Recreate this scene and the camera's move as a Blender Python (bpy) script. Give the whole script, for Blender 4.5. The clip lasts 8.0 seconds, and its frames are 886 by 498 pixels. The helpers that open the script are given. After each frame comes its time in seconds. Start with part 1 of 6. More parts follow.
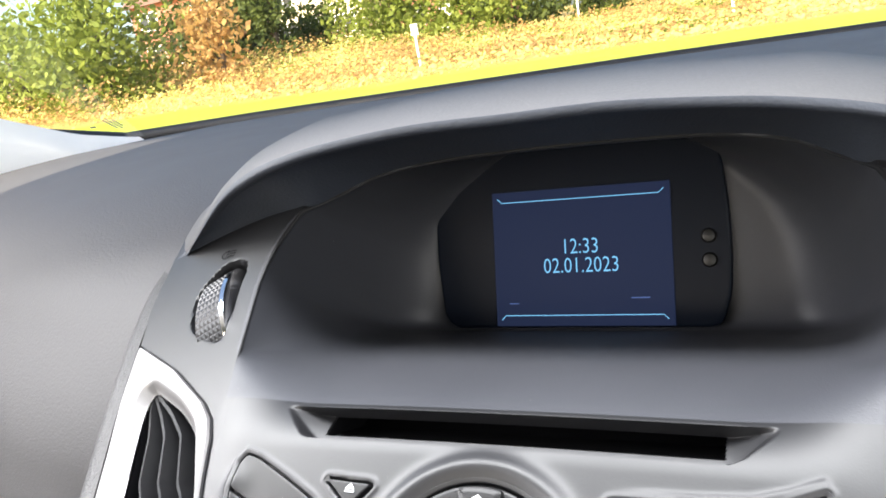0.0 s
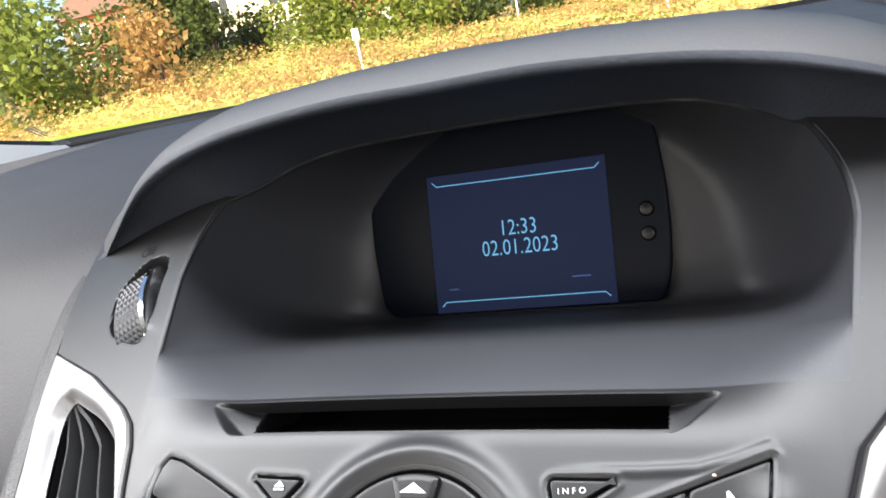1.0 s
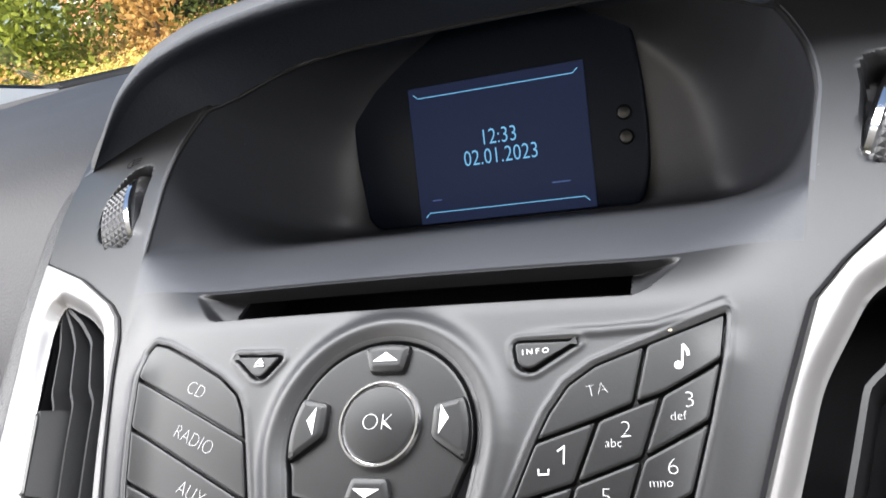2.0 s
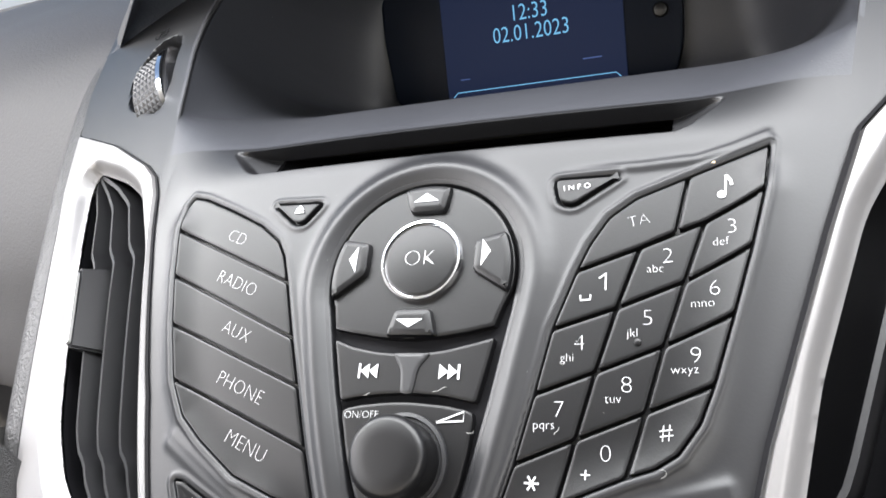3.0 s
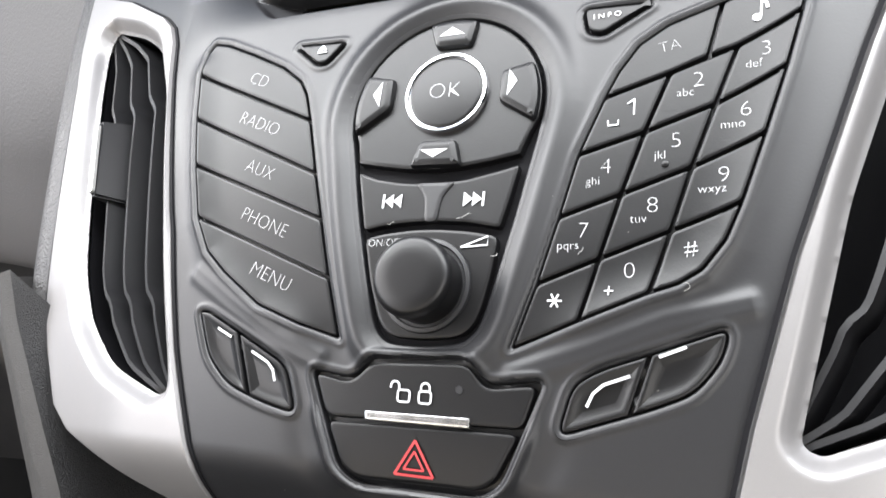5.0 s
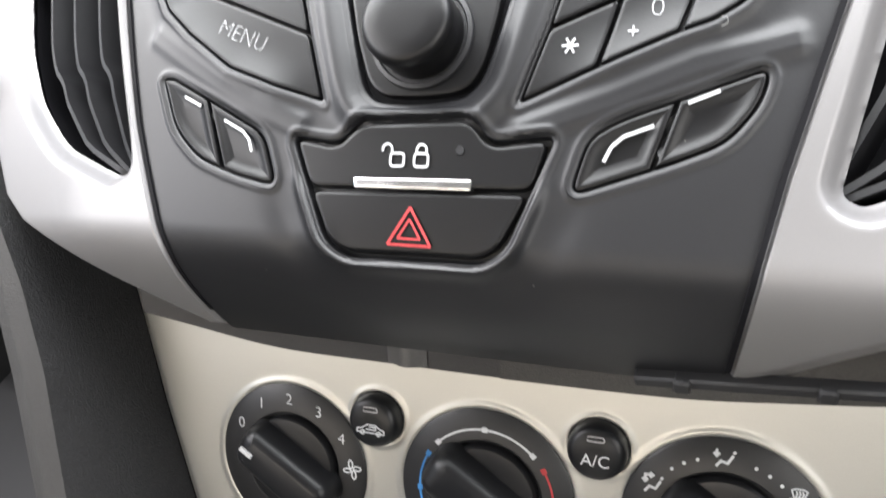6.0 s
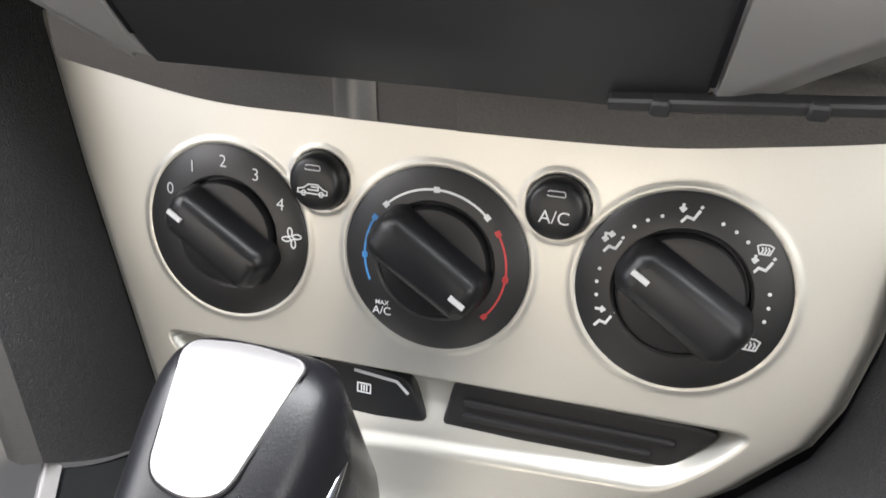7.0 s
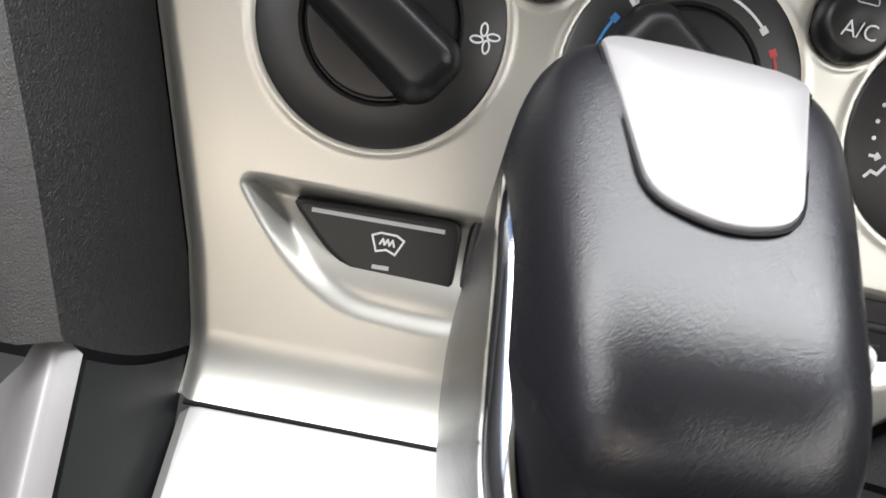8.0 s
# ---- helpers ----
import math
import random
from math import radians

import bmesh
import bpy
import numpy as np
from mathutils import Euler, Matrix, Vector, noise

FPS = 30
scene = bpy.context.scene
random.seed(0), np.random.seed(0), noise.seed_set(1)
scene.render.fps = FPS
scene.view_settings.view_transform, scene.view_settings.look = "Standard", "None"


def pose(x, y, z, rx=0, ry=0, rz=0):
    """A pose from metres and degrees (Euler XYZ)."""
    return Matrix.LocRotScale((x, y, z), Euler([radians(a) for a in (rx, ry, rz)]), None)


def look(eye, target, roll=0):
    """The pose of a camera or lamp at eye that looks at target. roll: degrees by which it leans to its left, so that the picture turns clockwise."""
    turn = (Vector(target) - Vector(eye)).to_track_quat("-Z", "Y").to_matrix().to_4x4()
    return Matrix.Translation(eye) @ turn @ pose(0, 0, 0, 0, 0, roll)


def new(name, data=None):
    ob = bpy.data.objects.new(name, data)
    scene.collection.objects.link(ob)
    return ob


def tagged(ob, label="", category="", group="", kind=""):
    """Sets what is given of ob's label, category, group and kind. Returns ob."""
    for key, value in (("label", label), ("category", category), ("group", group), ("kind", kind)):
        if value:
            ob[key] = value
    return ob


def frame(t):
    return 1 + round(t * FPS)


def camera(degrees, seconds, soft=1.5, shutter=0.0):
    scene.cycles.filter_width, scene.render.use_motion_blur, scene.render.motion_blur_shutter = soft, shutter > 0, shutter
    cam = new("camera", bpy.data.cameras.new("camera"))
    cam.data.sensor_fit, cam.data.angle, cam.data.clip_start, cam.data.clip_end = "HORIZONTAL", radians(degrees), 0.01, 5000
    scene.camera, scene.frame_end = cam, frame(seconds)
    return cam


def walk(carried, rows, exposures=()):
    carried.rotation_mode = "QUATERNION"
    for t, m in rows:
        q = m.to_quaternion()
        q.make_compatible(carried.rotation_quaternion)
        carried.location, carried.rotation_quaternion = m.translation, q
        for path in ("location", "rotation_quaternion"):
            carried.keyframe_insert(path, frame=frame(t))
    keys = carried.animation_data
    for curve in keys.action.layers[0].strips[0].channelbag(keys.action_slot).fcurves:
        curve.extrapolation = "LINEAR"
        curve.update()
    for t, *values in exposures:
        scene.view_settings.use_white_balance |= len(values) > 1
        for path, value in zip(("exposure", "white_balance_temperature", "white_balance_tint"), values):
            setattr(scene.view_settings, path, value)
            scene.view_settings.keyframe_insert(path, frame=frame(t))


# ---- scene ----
cam = camera(60.0, 8.0, soft=1.6, shutter=0.2)
PATH = [
    (0, 0.086, 0, 1, 74.16, 9.55, 22.24),
    (0.5, 0.0795, 0.0209, 0.9996, 75.47, 10.69, 19.95),
    (1, 0.088, 0.0116, 0.987, 73.61, 11.23, 17.97),
    (1.2, 0.0922, 0.014, 0.9794, 73.22, 11.63, 17.74),
    (2.3, 0.0976, -0.005, 0.9594, 68.75, 12.35, 18.01),
    (2.5, 0.0933, -0.0078, 0.9534, 67.74, 12.32, 18.25),
    (3, 0.0878, -0.0145, 0.944, 65.37, 12.24, 18.64),
    (3.5, 0.0854, -0.018, 0.9364, 63.52, 12.23, 18.89),
    (4, 0.0852, -0.0201, 0.9345, 62.18, 12.3, 19.09),
    (4.2, 0.0853, -0.0203, 0.9348, 61.69, 12.38, 19.26),
    (5.3, 0.0828, -0.032, 0.9171, 58.59, 11.8, 19.55),
    (5.5, 0.0815, -0.0331, 0.9161, 56.57, 11.63, 19.02),
    (6, 0.071, -0.0307, 0.8884, 50.51, 10.53, 18.36),
    (6.5, 0.0733, -0.044, 0.8581, 47.19, 8.79, 18.23),
    (7, 0.0664, -0.0451, 0.8476, 42.09, 5.99, 16.92),
    (7.25, 0.0385, -0.0545, 0.844, 39.95, 3.1, 15.18),
    (7.5, -0.0079, -0.062, 0.813, 42.51, -2.56, 11.59),
    (7.75, -0.0325, -0.0635, 0.7787, 45.37, -7.18, 8.83),
    (8, -0.05, -0.0704, 0.7586, 48.26, -11.55, 4.94),
]
walk(cam, [(t, pose(x, y, z, rx, ry, rz)) for t, x, y, z, rx, ry, rz in PATH],
     exposures=[(0, 1.55), (0.5, 1.42), (1.0, 1.22), (2.4, 1.28), (3.5, 1.25), (5.5, 1.12), (6.5, 1.14), (7.0, 1.18), (7.4, 1.22), (8, 0.94)])

# ---- daylight ----
world = bpy.data.worlds.new("sky")
scene.world = world
world.use_nodes = True
wn = world.node_tree.nodes
sky = wn.new("ShaderNodeTexSky")
sky.sky_type, sky.sun_disc = 'NISHITA', False
sky.air_density, sky.dust_density, sky.ozone_density = 0.9, 2.5, 0.8
sky.sun_elevation, sky.sun_rotation = radians(29), radians(190)
wn["Background"].inputs[1].default_value = 0.15
world.node_tree.links.new(sky.outputs[0], wn["Background"].inputs[0])
sun = new("sun", bpy.data.lights.new("sun", 'SUN'))
sun.data.energy, sun.data.angle, sun.data.color = 5.0, radians(0.6), (1.0, 0.88, 0.70)
sun.matrix_world = look((-1.6, -9, 5.2), (0, 0, 0))


def window_light(name, eye, target, sx, sy, power, colour):
    li = new(name, bpy.data.lights.new(name, 'AREA'))
    li.data.shape, li.data.size, li.data.size_y, li.data.energy, li.data.color = 'RECTANGLE', sx, sy, power, colour
    li.matrix_world = look(eye, target)
    return li


# daylight through the upper windscreen, the side windows and the rear window
window_light("windscreen_daylight", (-0.11, 0.14, 1.30), (-0.07, -0.76, 0.87), 1.50, 0.46, 21.5, (0.985, 0.985, 1.0))
window_light("passenger_window_daylight", (-0.69, -0.06, 1.24), (-0.12, 0.12, 0.85), 0.85, 0.42, 5.2, (1.0, 0.96, 0.95))
window_light("driver_window_daylight", (0.74, -0.40, 1.12), (0, 0.02, 0.8), 0.95, 0.36, 3.4, (1.0, 0.95, 0.87))
window_light("rear_window_daylight", (0, -1.75, 1.26), (0, 0, 0.85), 1.1, 0.20, 0.6, (0.88, 0.94, 1.0))


# ---- materials ----
def material(name, colour, rough=0.5, metal=0.0, grain=0.0, grain_scale=900.0, vary=0.12, vary_scale=18.0,
             bump=0.0, bump_scale=700.0, bump_dist=0.0004, coat=0.0, kind="noise", rough_vary=0.1, spec=0.5, dusty=False):
    m = bpy.data.materials.new(name)
    m.use_nodes = True
    n, l = m.node_tree.nodes, m.node_tree.links
    b = n["Principled BSDF"]
    co = n.new("ShaderNodeTexCoord")
    big = n.new("ShaderNodeTexNoise")
    big.inputs["Scale"].default_value, big.inputs["Detail"].default_value = vary_scale, 5
    fine = n.new("ShaderNodeTexNoise")
    fine.inputs["Scale"].default_value, fine.inputs["Detail"].default_value = grain_scale, 3
    l.new(co.outputs["Object"], big.inputs["Vector"])
    l.new(co.outputs["Object"], fine.inputs["Vector"])
    add = n.new("ShaderNodeMath")
    add.operation = 'MULTIPLY_ADD'
    l.new(fine.outputs[0], add.inputs[0])
    add.inputs[1].default_value = grain
    mul = n.new("ShaderNodeMath")
    mul.operation = 'MULTIPLY'
    l.new(big.outputs[0], mul.inputs[0])
    mul.inputs[1].default_value = vary
    l.new(mul.outputs[0], add.inputs[2])
    off = n.new("ShaderNodeMath")
    off.operation = 'ADD'
    l.new(add.outputs[0], off.inputs[0])
    off.inputs[1].default_value = 1.0 - 0.5 * (grain + vary)
    mix = n.new("ShaderNodeVectorMath")
    mix.operation = 'SCALE'
    mix.inputs[0].default_value = colour
    l.new(off.outputs[0], mix.inputs["Scale"])
    l.new(mix.outputs[0], b.inputs["Base Color"])
    if dusty:
        cell = n.new("ShaderNodeTexVoronoi")
        cell.inputs["Scale"].default_value = 130.0
        l.new(co.outputs["Object"], cell.inputs["Vector"])
        sep = n.new("ShaderNodeSeparateColor")
        l.new(cell.outputs["Color"], sep.inputs[0])
        size = n.new("ShaderNodeMapRange")
        l.new(sep.outputs[0], size.inputs[0])
        size.inputs[1].default_value, size.inputs[2].default_value, size.inputs[3].default_value, size.inputs[4].default_value = 0.45, 1.0, 0.0, 0.034
        speck = n.new("ShaderNodeMath")
        speck.operation = 'LESS_THAN'
        l.new(cell.outputs["Distance"], speck.inputs[0])
        l.new(size.outputs[0], speck.inputs[1])
        over = n.new("ShaderNodeMixRGB")
        l.new(speck.outputs[0], over.inputs[0])
        l.new(mix.outputs[0], over.inputs[1])
        over.inputs[2].default_value = (0.16, 0.155, 0.14, 1)
        l.new(over.outputs[0], b.inputs["Base Color"])
    rr = n.new("ShaderNodeMapRange")
    l.new(big.outputs[0], rr.inputs[0])
    rr.inputs[3].default_value, rr.inputs[4].default_value = max(0.02, rough - rough_vary), min(1.0, rough + rough_vary)
    l.new(rr.outputs[0], b.inputs["Roughness"])
    b.inputs["Metallic"].default_value = metal
    b.inputs["Coat Weight"].default_value = coat
    b.inputs["Specular IOR Level"].default_value = spec
    if bump:
        if kind == "leather":
            tx = n.new("ShaderNodeTexVoronoi")
            tx.inputs["Scale"].default_value = bump_scale
            wob = n.new("ShaderNodeTexNoise")
            wob.inputs["Scale"].default_value = bump_scale * 0.6
            l.new(co.outputs["Object"], wob.inputs["Vector"])
            mixv = n.new("ShaderNodeMixRGB")
            mixv.inputs[0].default_value = 0.01
            l.new(co.outputs["Object"], mixv.inputs[1])
            l.new(wob.outputs["Color"], mixv.inputs[2])
            l.new(mixv.outputs[0], tx.inputs["Vector"])
        else:
            tx = n.new("ShaderNodeTexNoise")
            tx.inputs["Scale"].default_value, tx.inputs["Detail"].default_value = bump_scale, 2
            l.new(co.outputs["Object"], tx.inputs["Vector"])
        bp = n.new("ShaderNodeBump")
        bp.inputs["Strength"].default_value, bp.inputs["Distance"].default_value = bump, bump_dist
        l.new(tx.outputs[0], bp.inputs["Height"])
        l.new(bp.outputs[0], b.inputs["Normal"])
    return m


def glow(name, colour, strength):
    m = bpy.data.materials.new(name)
    m.use_nodes = True
    b = m.node_tree.nodes["Principled BSDF"]
    b.inputs["Base Color"].default_value = (0.005, 0.006, 0.01, 1)
    b.inputs["Emission Color"].default_value = (*colour, 1)
    b.inputs["Emission Strength"].default_value = strength
    b.inputs["Roughness"].default_value = 0.5
    b.inputs["Specular IOR Level"].default_value = 0.05
    return m


fascia_black = material("satin_charcoal_plastic", (0.0088, 0.0090, 0.0102), 0.43, dusty=True, spec=0.47, grain=0.25, bump=0.2, bump_scale=1600, bump_dist=0.0001, rough_vary=0.05)
# the fascia's plastic, lighter and bluer in place of light reaching into the bowl
bowl_painted_light = material("matt_charcoal_with_painted_light", (0.031, 0.0325, 0.0380), 0.52, dusty=True, spec=0.42, grain=0.2, bump=0.3, bump_scale=1300, bump_dist=0.0002)
key_black = material("soft_touch_black_keys", (0.0034, 0.0034, 0.0038), 0.37, spec=0.33, dusty=True, grain=0.3, bump=0.25, bump_scale=2200, bump_dist=0.0001)
gap_black = material("recess_black", (0.004, 0.004, 0.005), 0.7, spec=0.12)
vane_black = material("matt_black_vanes", (0.010, 0.010, 0.0108), 0.45, spec=0.26, grain=0.2)
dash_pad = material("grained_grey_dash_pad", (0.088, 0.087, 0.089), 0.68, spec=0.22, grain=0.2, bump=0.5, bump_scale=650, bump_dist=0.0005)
# the hood's plastic, darker and bluer: its shade and blue haze in the colour
hood_shade = material("grained_pad_painted_shade", (0.025, 0.030, 0.041), 0.62, grain=0.2, bump=0.5, bump_scale=700, bump_dist=0.0005)
silver = material("silver_painted_plastic", (0.20, 0.195, 0.195), 0.42, metal=0.4, grain=0.08, grain_scale=3000, vary=0.05)
champagne = material("champagne_silver_panel", (0.425, 0.42, 0.388), 0.38, metal=0.75, grain=0.10, grain_scale=3000, vary=0.05)
console_silver = material("pale_silver_console", (0.48, 0.48, 0.465), 0.36, metal=0.4, grain=0.06, grain_scale=3000, vary=0.05)
silver_dark = material("knurled_grey_metal", (0.036, 0.036, 0.038), 0.42, metal=0.1)
chrome = material("polished_chrome", (0.82, 0.82, 0.84), 0.10, metal=1.0, rough_vary=0.04)
strip_chrome = material("scuffed_chrome_strip", (0.62, 0.62, 0.63), 0.24, metal=1.0, rough_vary=0.08, vary=0.3, vary_scale=220)
white_ink = material("white_legend_ink", (0.50, 0.51, 0.52), 0.5, vary=0.05)
left_ink = material("dulled_legend_ink", (0.42, 0.42, 0.43), 0.5, vary=0.05)
grey_ink = material("dim_grey_legend", (0.30, 0.30, 0.31), 0.5)
red_ink = material("red_legend_ink", (0.36, 0.030, 0.033), 0.5)
blue_ink = material("blue_legend_ink", (0.05, 0.22, 0.50), 0.5)
dial_black = material("dial_face_black", (0.012, 0.012, 0.0125), 0.42, grain=0.3, bump=0.1, bump_scale=1800, bump_dist=0.0001, spec=0.4)
satin_black = material("satin_black_plastic", (0.008, 0.0082, 0.009), 0.36, grain=0.3, dusty=True, bump=0.1, bump_scale=1800, bump_dist=0.0001, spec=0.3)
leather = material("black_leather", (0.007, 0.007, 0.0085), 0.28, spec=0.36, grain=0.2, bump=0.09, bump_scale=1000, bump_dist=0.0004, kind="leather")
# one bolster material in two colours: shaded for the wall, lit for the ridge
side_shaded = material("grained_bolster_shaded_copy", (0.009, 0.009, 0.0095), 0.5, grain=0.25, bump=0.6, bump_scale=850, bump_dist=0.0005, kind="leather", spec=0.3)
side_lit = material("grained_bolster_lit_copy", (0.024, 0.0232, 0.0222), 0.58, grain=0.25, bump=0.4, bump_scale=1000, bump_dist=0.0005, kind="leather")
lower_black = material("black_lower_trim", (0.010, 0.010, 0.011), 0.6, grain=0.2, bump=0.3, bump_scale=700)
side_black = material("smooth_black_side_panel", (0.007, 0.0078, 0.0085), 0.55, grain=0.3, bump=0.1, bump_scale=1800, bump_dist=0.0001, spec=0.3)
flank_grey = material("grained_dark_grey_flank", (0.022, 0.0215, 0.0215), 0.55, grain=0.25, bump=0.6, bump_scale=420, bump_dist=0.0006, kind="leather")
strip_grey = material("worn_grey_strip", (0.026, 0.0255, 0.026), 0.45, grain=0.5, grain_scale=1500, vary=0.5, vary_scale=60, bump=0.3, bump_scale=1800)
pale_ink = material("light_grey_paint", (0.36, 0.36, 0.36), 0.45, vary=0.08)
# paler than the strip, to paint in the highlight on its fold
fold_highlight = material("worn_fold_painted_highlight", (0.075, 0.073, 0.072), 0.32, grain=0.4, grain_scale=1500, vary=0.5, vary_scale=60)
strip_brown = material("worn_foam_strip", (0.036, 0.034, 0.031), 0.5, grain=0.8, grain_scale=1500, vary=0.6, vary_scale=60, bump=0.5, bump_scale=1800)
cream = material("cream_pillar_trim", (0.84, 0.81, 0.76), 0.6, grain=0.05)
# unseen; its dark grey stands in for a dark figure in the reflections
lining = material("grey_roof_lining", (0.16, 0.155, 0.15), 0.85, grain=0.1)
carpet = material("dark_cabin_trim", (0.05, 0.05, 0.052), 0.8, grain=0.3)
rubber = material("black_seal", (0.012, 0.012, 0.013), 0.6)
screen_face = glow("lit_display_blue", (0.022, 0.035, 0.092), 0.20)
digit_glow = glow("display_digits_blue", (0.20, 0.54, 0.88), 0.42)
faint_glow = glow("faint_display_marks", (0.05, 0.08, 0.20), 0.6)
# the blue in this black paints in the screen's glow and haze
bezel_hazed = material("gloss_black_bezel_painted_haze", (0.004, 0.006, 0.011), 0.35, rough_vary=0.03, spec=0.08)

# ---- shape helpers ----
X, C = Vector((1, 0, 0)), Vector((0, 0.137, 0.8243))
N, V = Vector((0, -0.660, 0.7513)), Vector((0, 0.7513, 0.660))
HC, HN, HV = Vector((0, 0.0915, 0.691)), Vector((0, -0.865, 0.502)), Vector((0, 0.502, 0.865))
MM = 0.001


def step(a, b, x):
    t = np.clip((np.asarray(x, float) - a) / (b - a), 0, 1)
    return t * t * (3 - 2 * t)


def crown(u, v):
    """The stack's face above its flat plane: gently domed, rolling back over the shelf and under at the foot."""
    u, v = np.asarray(u, float), np.asarray(v, float)
    a = np.abs(u)
    w = 0.0025 - 0.3 * np.minimum(a, 0.11) ** 2 - np.where(v < 0, 1.3, 0.45) * v * v - 0.27 * np.where(a < 0.095, 0, np.where(a < 0.115, (np.maximum(a, 0.095) - 0.095) ** 2 / 0.04, a - 0.105))
    w = w - (1 - step(0.07, 0.117, a)) * 18 * np.maximum(0, v - 0.072) ** 2
    return w - 36 * np.maximum(0, -0.062 - v) ** 2 + lip_at(u, v)


LIP_LEFT = [(-0.0935, 0.0672), (-0.0941, 0.0566), (-0.0909, 0.0397), (-0.0866, 0.0228), (-0.0808, 0.0048), (-0.0741, -0.0064), (-0.0660, -0.0132), (-0.0517, -0.0227), (-0.0370, -0.0278), (-0.0242, -0.0310)]
LIP_RIGHT = [(0.0928, 0.0672), (0.0916, 0.0565), (0.0880, 0.0409), (0.0832, 0.0231), (0.0782, 0.0056), (0.0748, -0.0037), (0.0698, -0.0110), (0.0645, -0.0146), (0.0578, -0.0170), (0.0415, -0.0243), (0.0250, -0.0315)]


def lip_field(line, side, u, v):
    """Height of the curled-up outer edge of a key block: steep inside the block, soft outside."""
    d2, run = np.full(u.shape, 1e9), np.zeros(u.shape)
    out = np.zeros(u.shape)
    for i, ((ax, ay), (bx, by)) in enumerate(zip(line, line[1:])):
        ex, ey = bx - ax, by - ay
        t = np.clip(((u - ax) * ex + (v - ay) * ey) / (ex * ex + ey * ey), 0, 1)
        d = (u - ax - t * ex) ** 2 + (v - ay - t * ey) ** 2
        best = d < d2
        d2 = np.where(best, d, d2)
        run = np.where(best, (i + t) / (len(line) - 1), run)
        out = np.where(best, -side * ((u - ax) * ey - (v - ay) * ex), out)
    d = np.sqrt(d2)
    ends = step(0.0, 0.10, run) * step(1.0, 0.86, run)
    inside = np.clip(1 - d / 0.0105, 0, 1) ** 2
    return ends * np.where(out < 0, inside, np.exp(-(d / 0.0045) ** 2))


_gu, _gv = np.meshgrid(np.linspace(-0.12, 0.12, 481), np.linspace(-0.06, 0.10, 321))
LIP = 0.0017 * (lip_field(LIP_LEFT, -1, _gu, _gv) + lip_field(LIP_RIGHT, 1, _gu, _gv))


def lip_at(u, v):
    x, y = np.clip((np.asarray(u) + 0.12) / 0.0005, 0, 479.99), np.clip((np.asarray(v) + 0.06) / 0.0005, 0, 319.99)
    i, j = x.astype(int), y.astype(int)
    fx, fy = x - i, y - j
    return (LIP[j, i] * (1 - fx) + LIP[j, i + 1] * fx) * (1 - fy) + (LIP[j + 1, i] * (1 - fx) + LIP[j + 1, i + 1] * fx) * fy


def on_stack(u, v, w=0.0):
    return C + X * u + V * v + N * (float(crown(u, v)) + w)


def sweep(v):
    """The climate panel's face: flat, running out into the console at its foot."""
    v = np.asarray(v, float)
    q = np.clip(-0.085 - v, 0, None)
    return np.where(q < 0.0235, 34 * q * q, 34 * 0.0235 ** 2 + 1.6 * (q - 0.0235))


def on_climate(u, v, w=0.0):
    return HC + X * u + HV * v + HN * (float(sweep(v)) + w)


def along(line, s):
    k = s * (len(line) - 1)
    i = min(int(k), len(line) - 2)
    return Vector(line[i]).lerp(Vector(line[i + 1]), k - i)


def group(name, label, category, where=(0, 0, 0), set_name="", kind=""):
    ob = new(name)
    ob.location = where
    bpy.context.view_layer.update()
    return tagged(ob, label, category, set_name, kind)


def finish(name, me, mat, parent=None, label="", smooth=True, crease=38):
    me.materials.append(mat)
    if smooth:
        me.polygons.foreach_set("use_smooth", [True] * len(me.polygons))
        me.set_sharp_from_angle(angle=radians(crease))
        edge_of = np.zeros(len(me.loops), np.int32)
        me.loops.foreach_get("edge_index", edge_of)
        border = np.bincount(edge_of, minlength=len(me.edges)) == 1
        if border.any():
            mark = me.attributes.get("sharp_edge") or me.attributes.new("sharp_edge", 'BOOLEAN', 'EDGE')
            flags = np.zeros(len(me.edges), bool)
            mark.data.foreach_get("value", flags)
            mark.data.foreach_set("value", flags | border)
    ob = new(name, me)
    if parent is not None:
        ob.parent = parent
        at, p = Vector((0, 0, 0)), parent
        while p is not None:
            at, p = at + p.location, p.parent
        ob.location = -at
    if label:
        ob["label"] = label
    return ob


def mesh(name, verts, faces, mat, parent=None, label="", smooth=True, crease=38):
    me = bpy.data.meshes.new(name)
    me.from_pydata([tuple(p) for p in verts], [], faces)
    me.validate()
    me.update()
    return finish(name, me, mat, parent, label, smooth, crease)


def part(name, bm, mat, parent=None, label="", smooth=True):
    bmesh.ops.recalc_face_normals(bm, faces=bm.faces)
    me = bpy.data.meshes.new(name)
    bm.to_mesh(me)
    bm.free()
    return finish(name, me, mat, parent, label, smooth)


def grid(name, place, nu, nv, mat, parent=None, label="", keep=None, thick=0.0, crease=38):
    """A sheet of nu x nv cells: place(s, t) for s, t in 0..1."""
    verts = [place(i / nu, j / nv) for j in range(nv + 1) for i in range(nu + 1)]
    faces = [(j * (nu + 1) + i, j * (nu + 1) + i + 1, (j + 1) * (nu + 1) + i + 1, (j + 1) * (nu + 1) + i)
             for j in range(nv) for i in range(nu) if keep is None or keep((i + 0.5) / nu, (j + 0.5) / nv)]
    ob = mesh(name, verts, faces, mat, parent, label, True, crease)
    if thick:
        so = ob.modifiers.new("thickness", 'SOLIDIFY')
        so.thickness, so.offset = thick, -1
    return ob


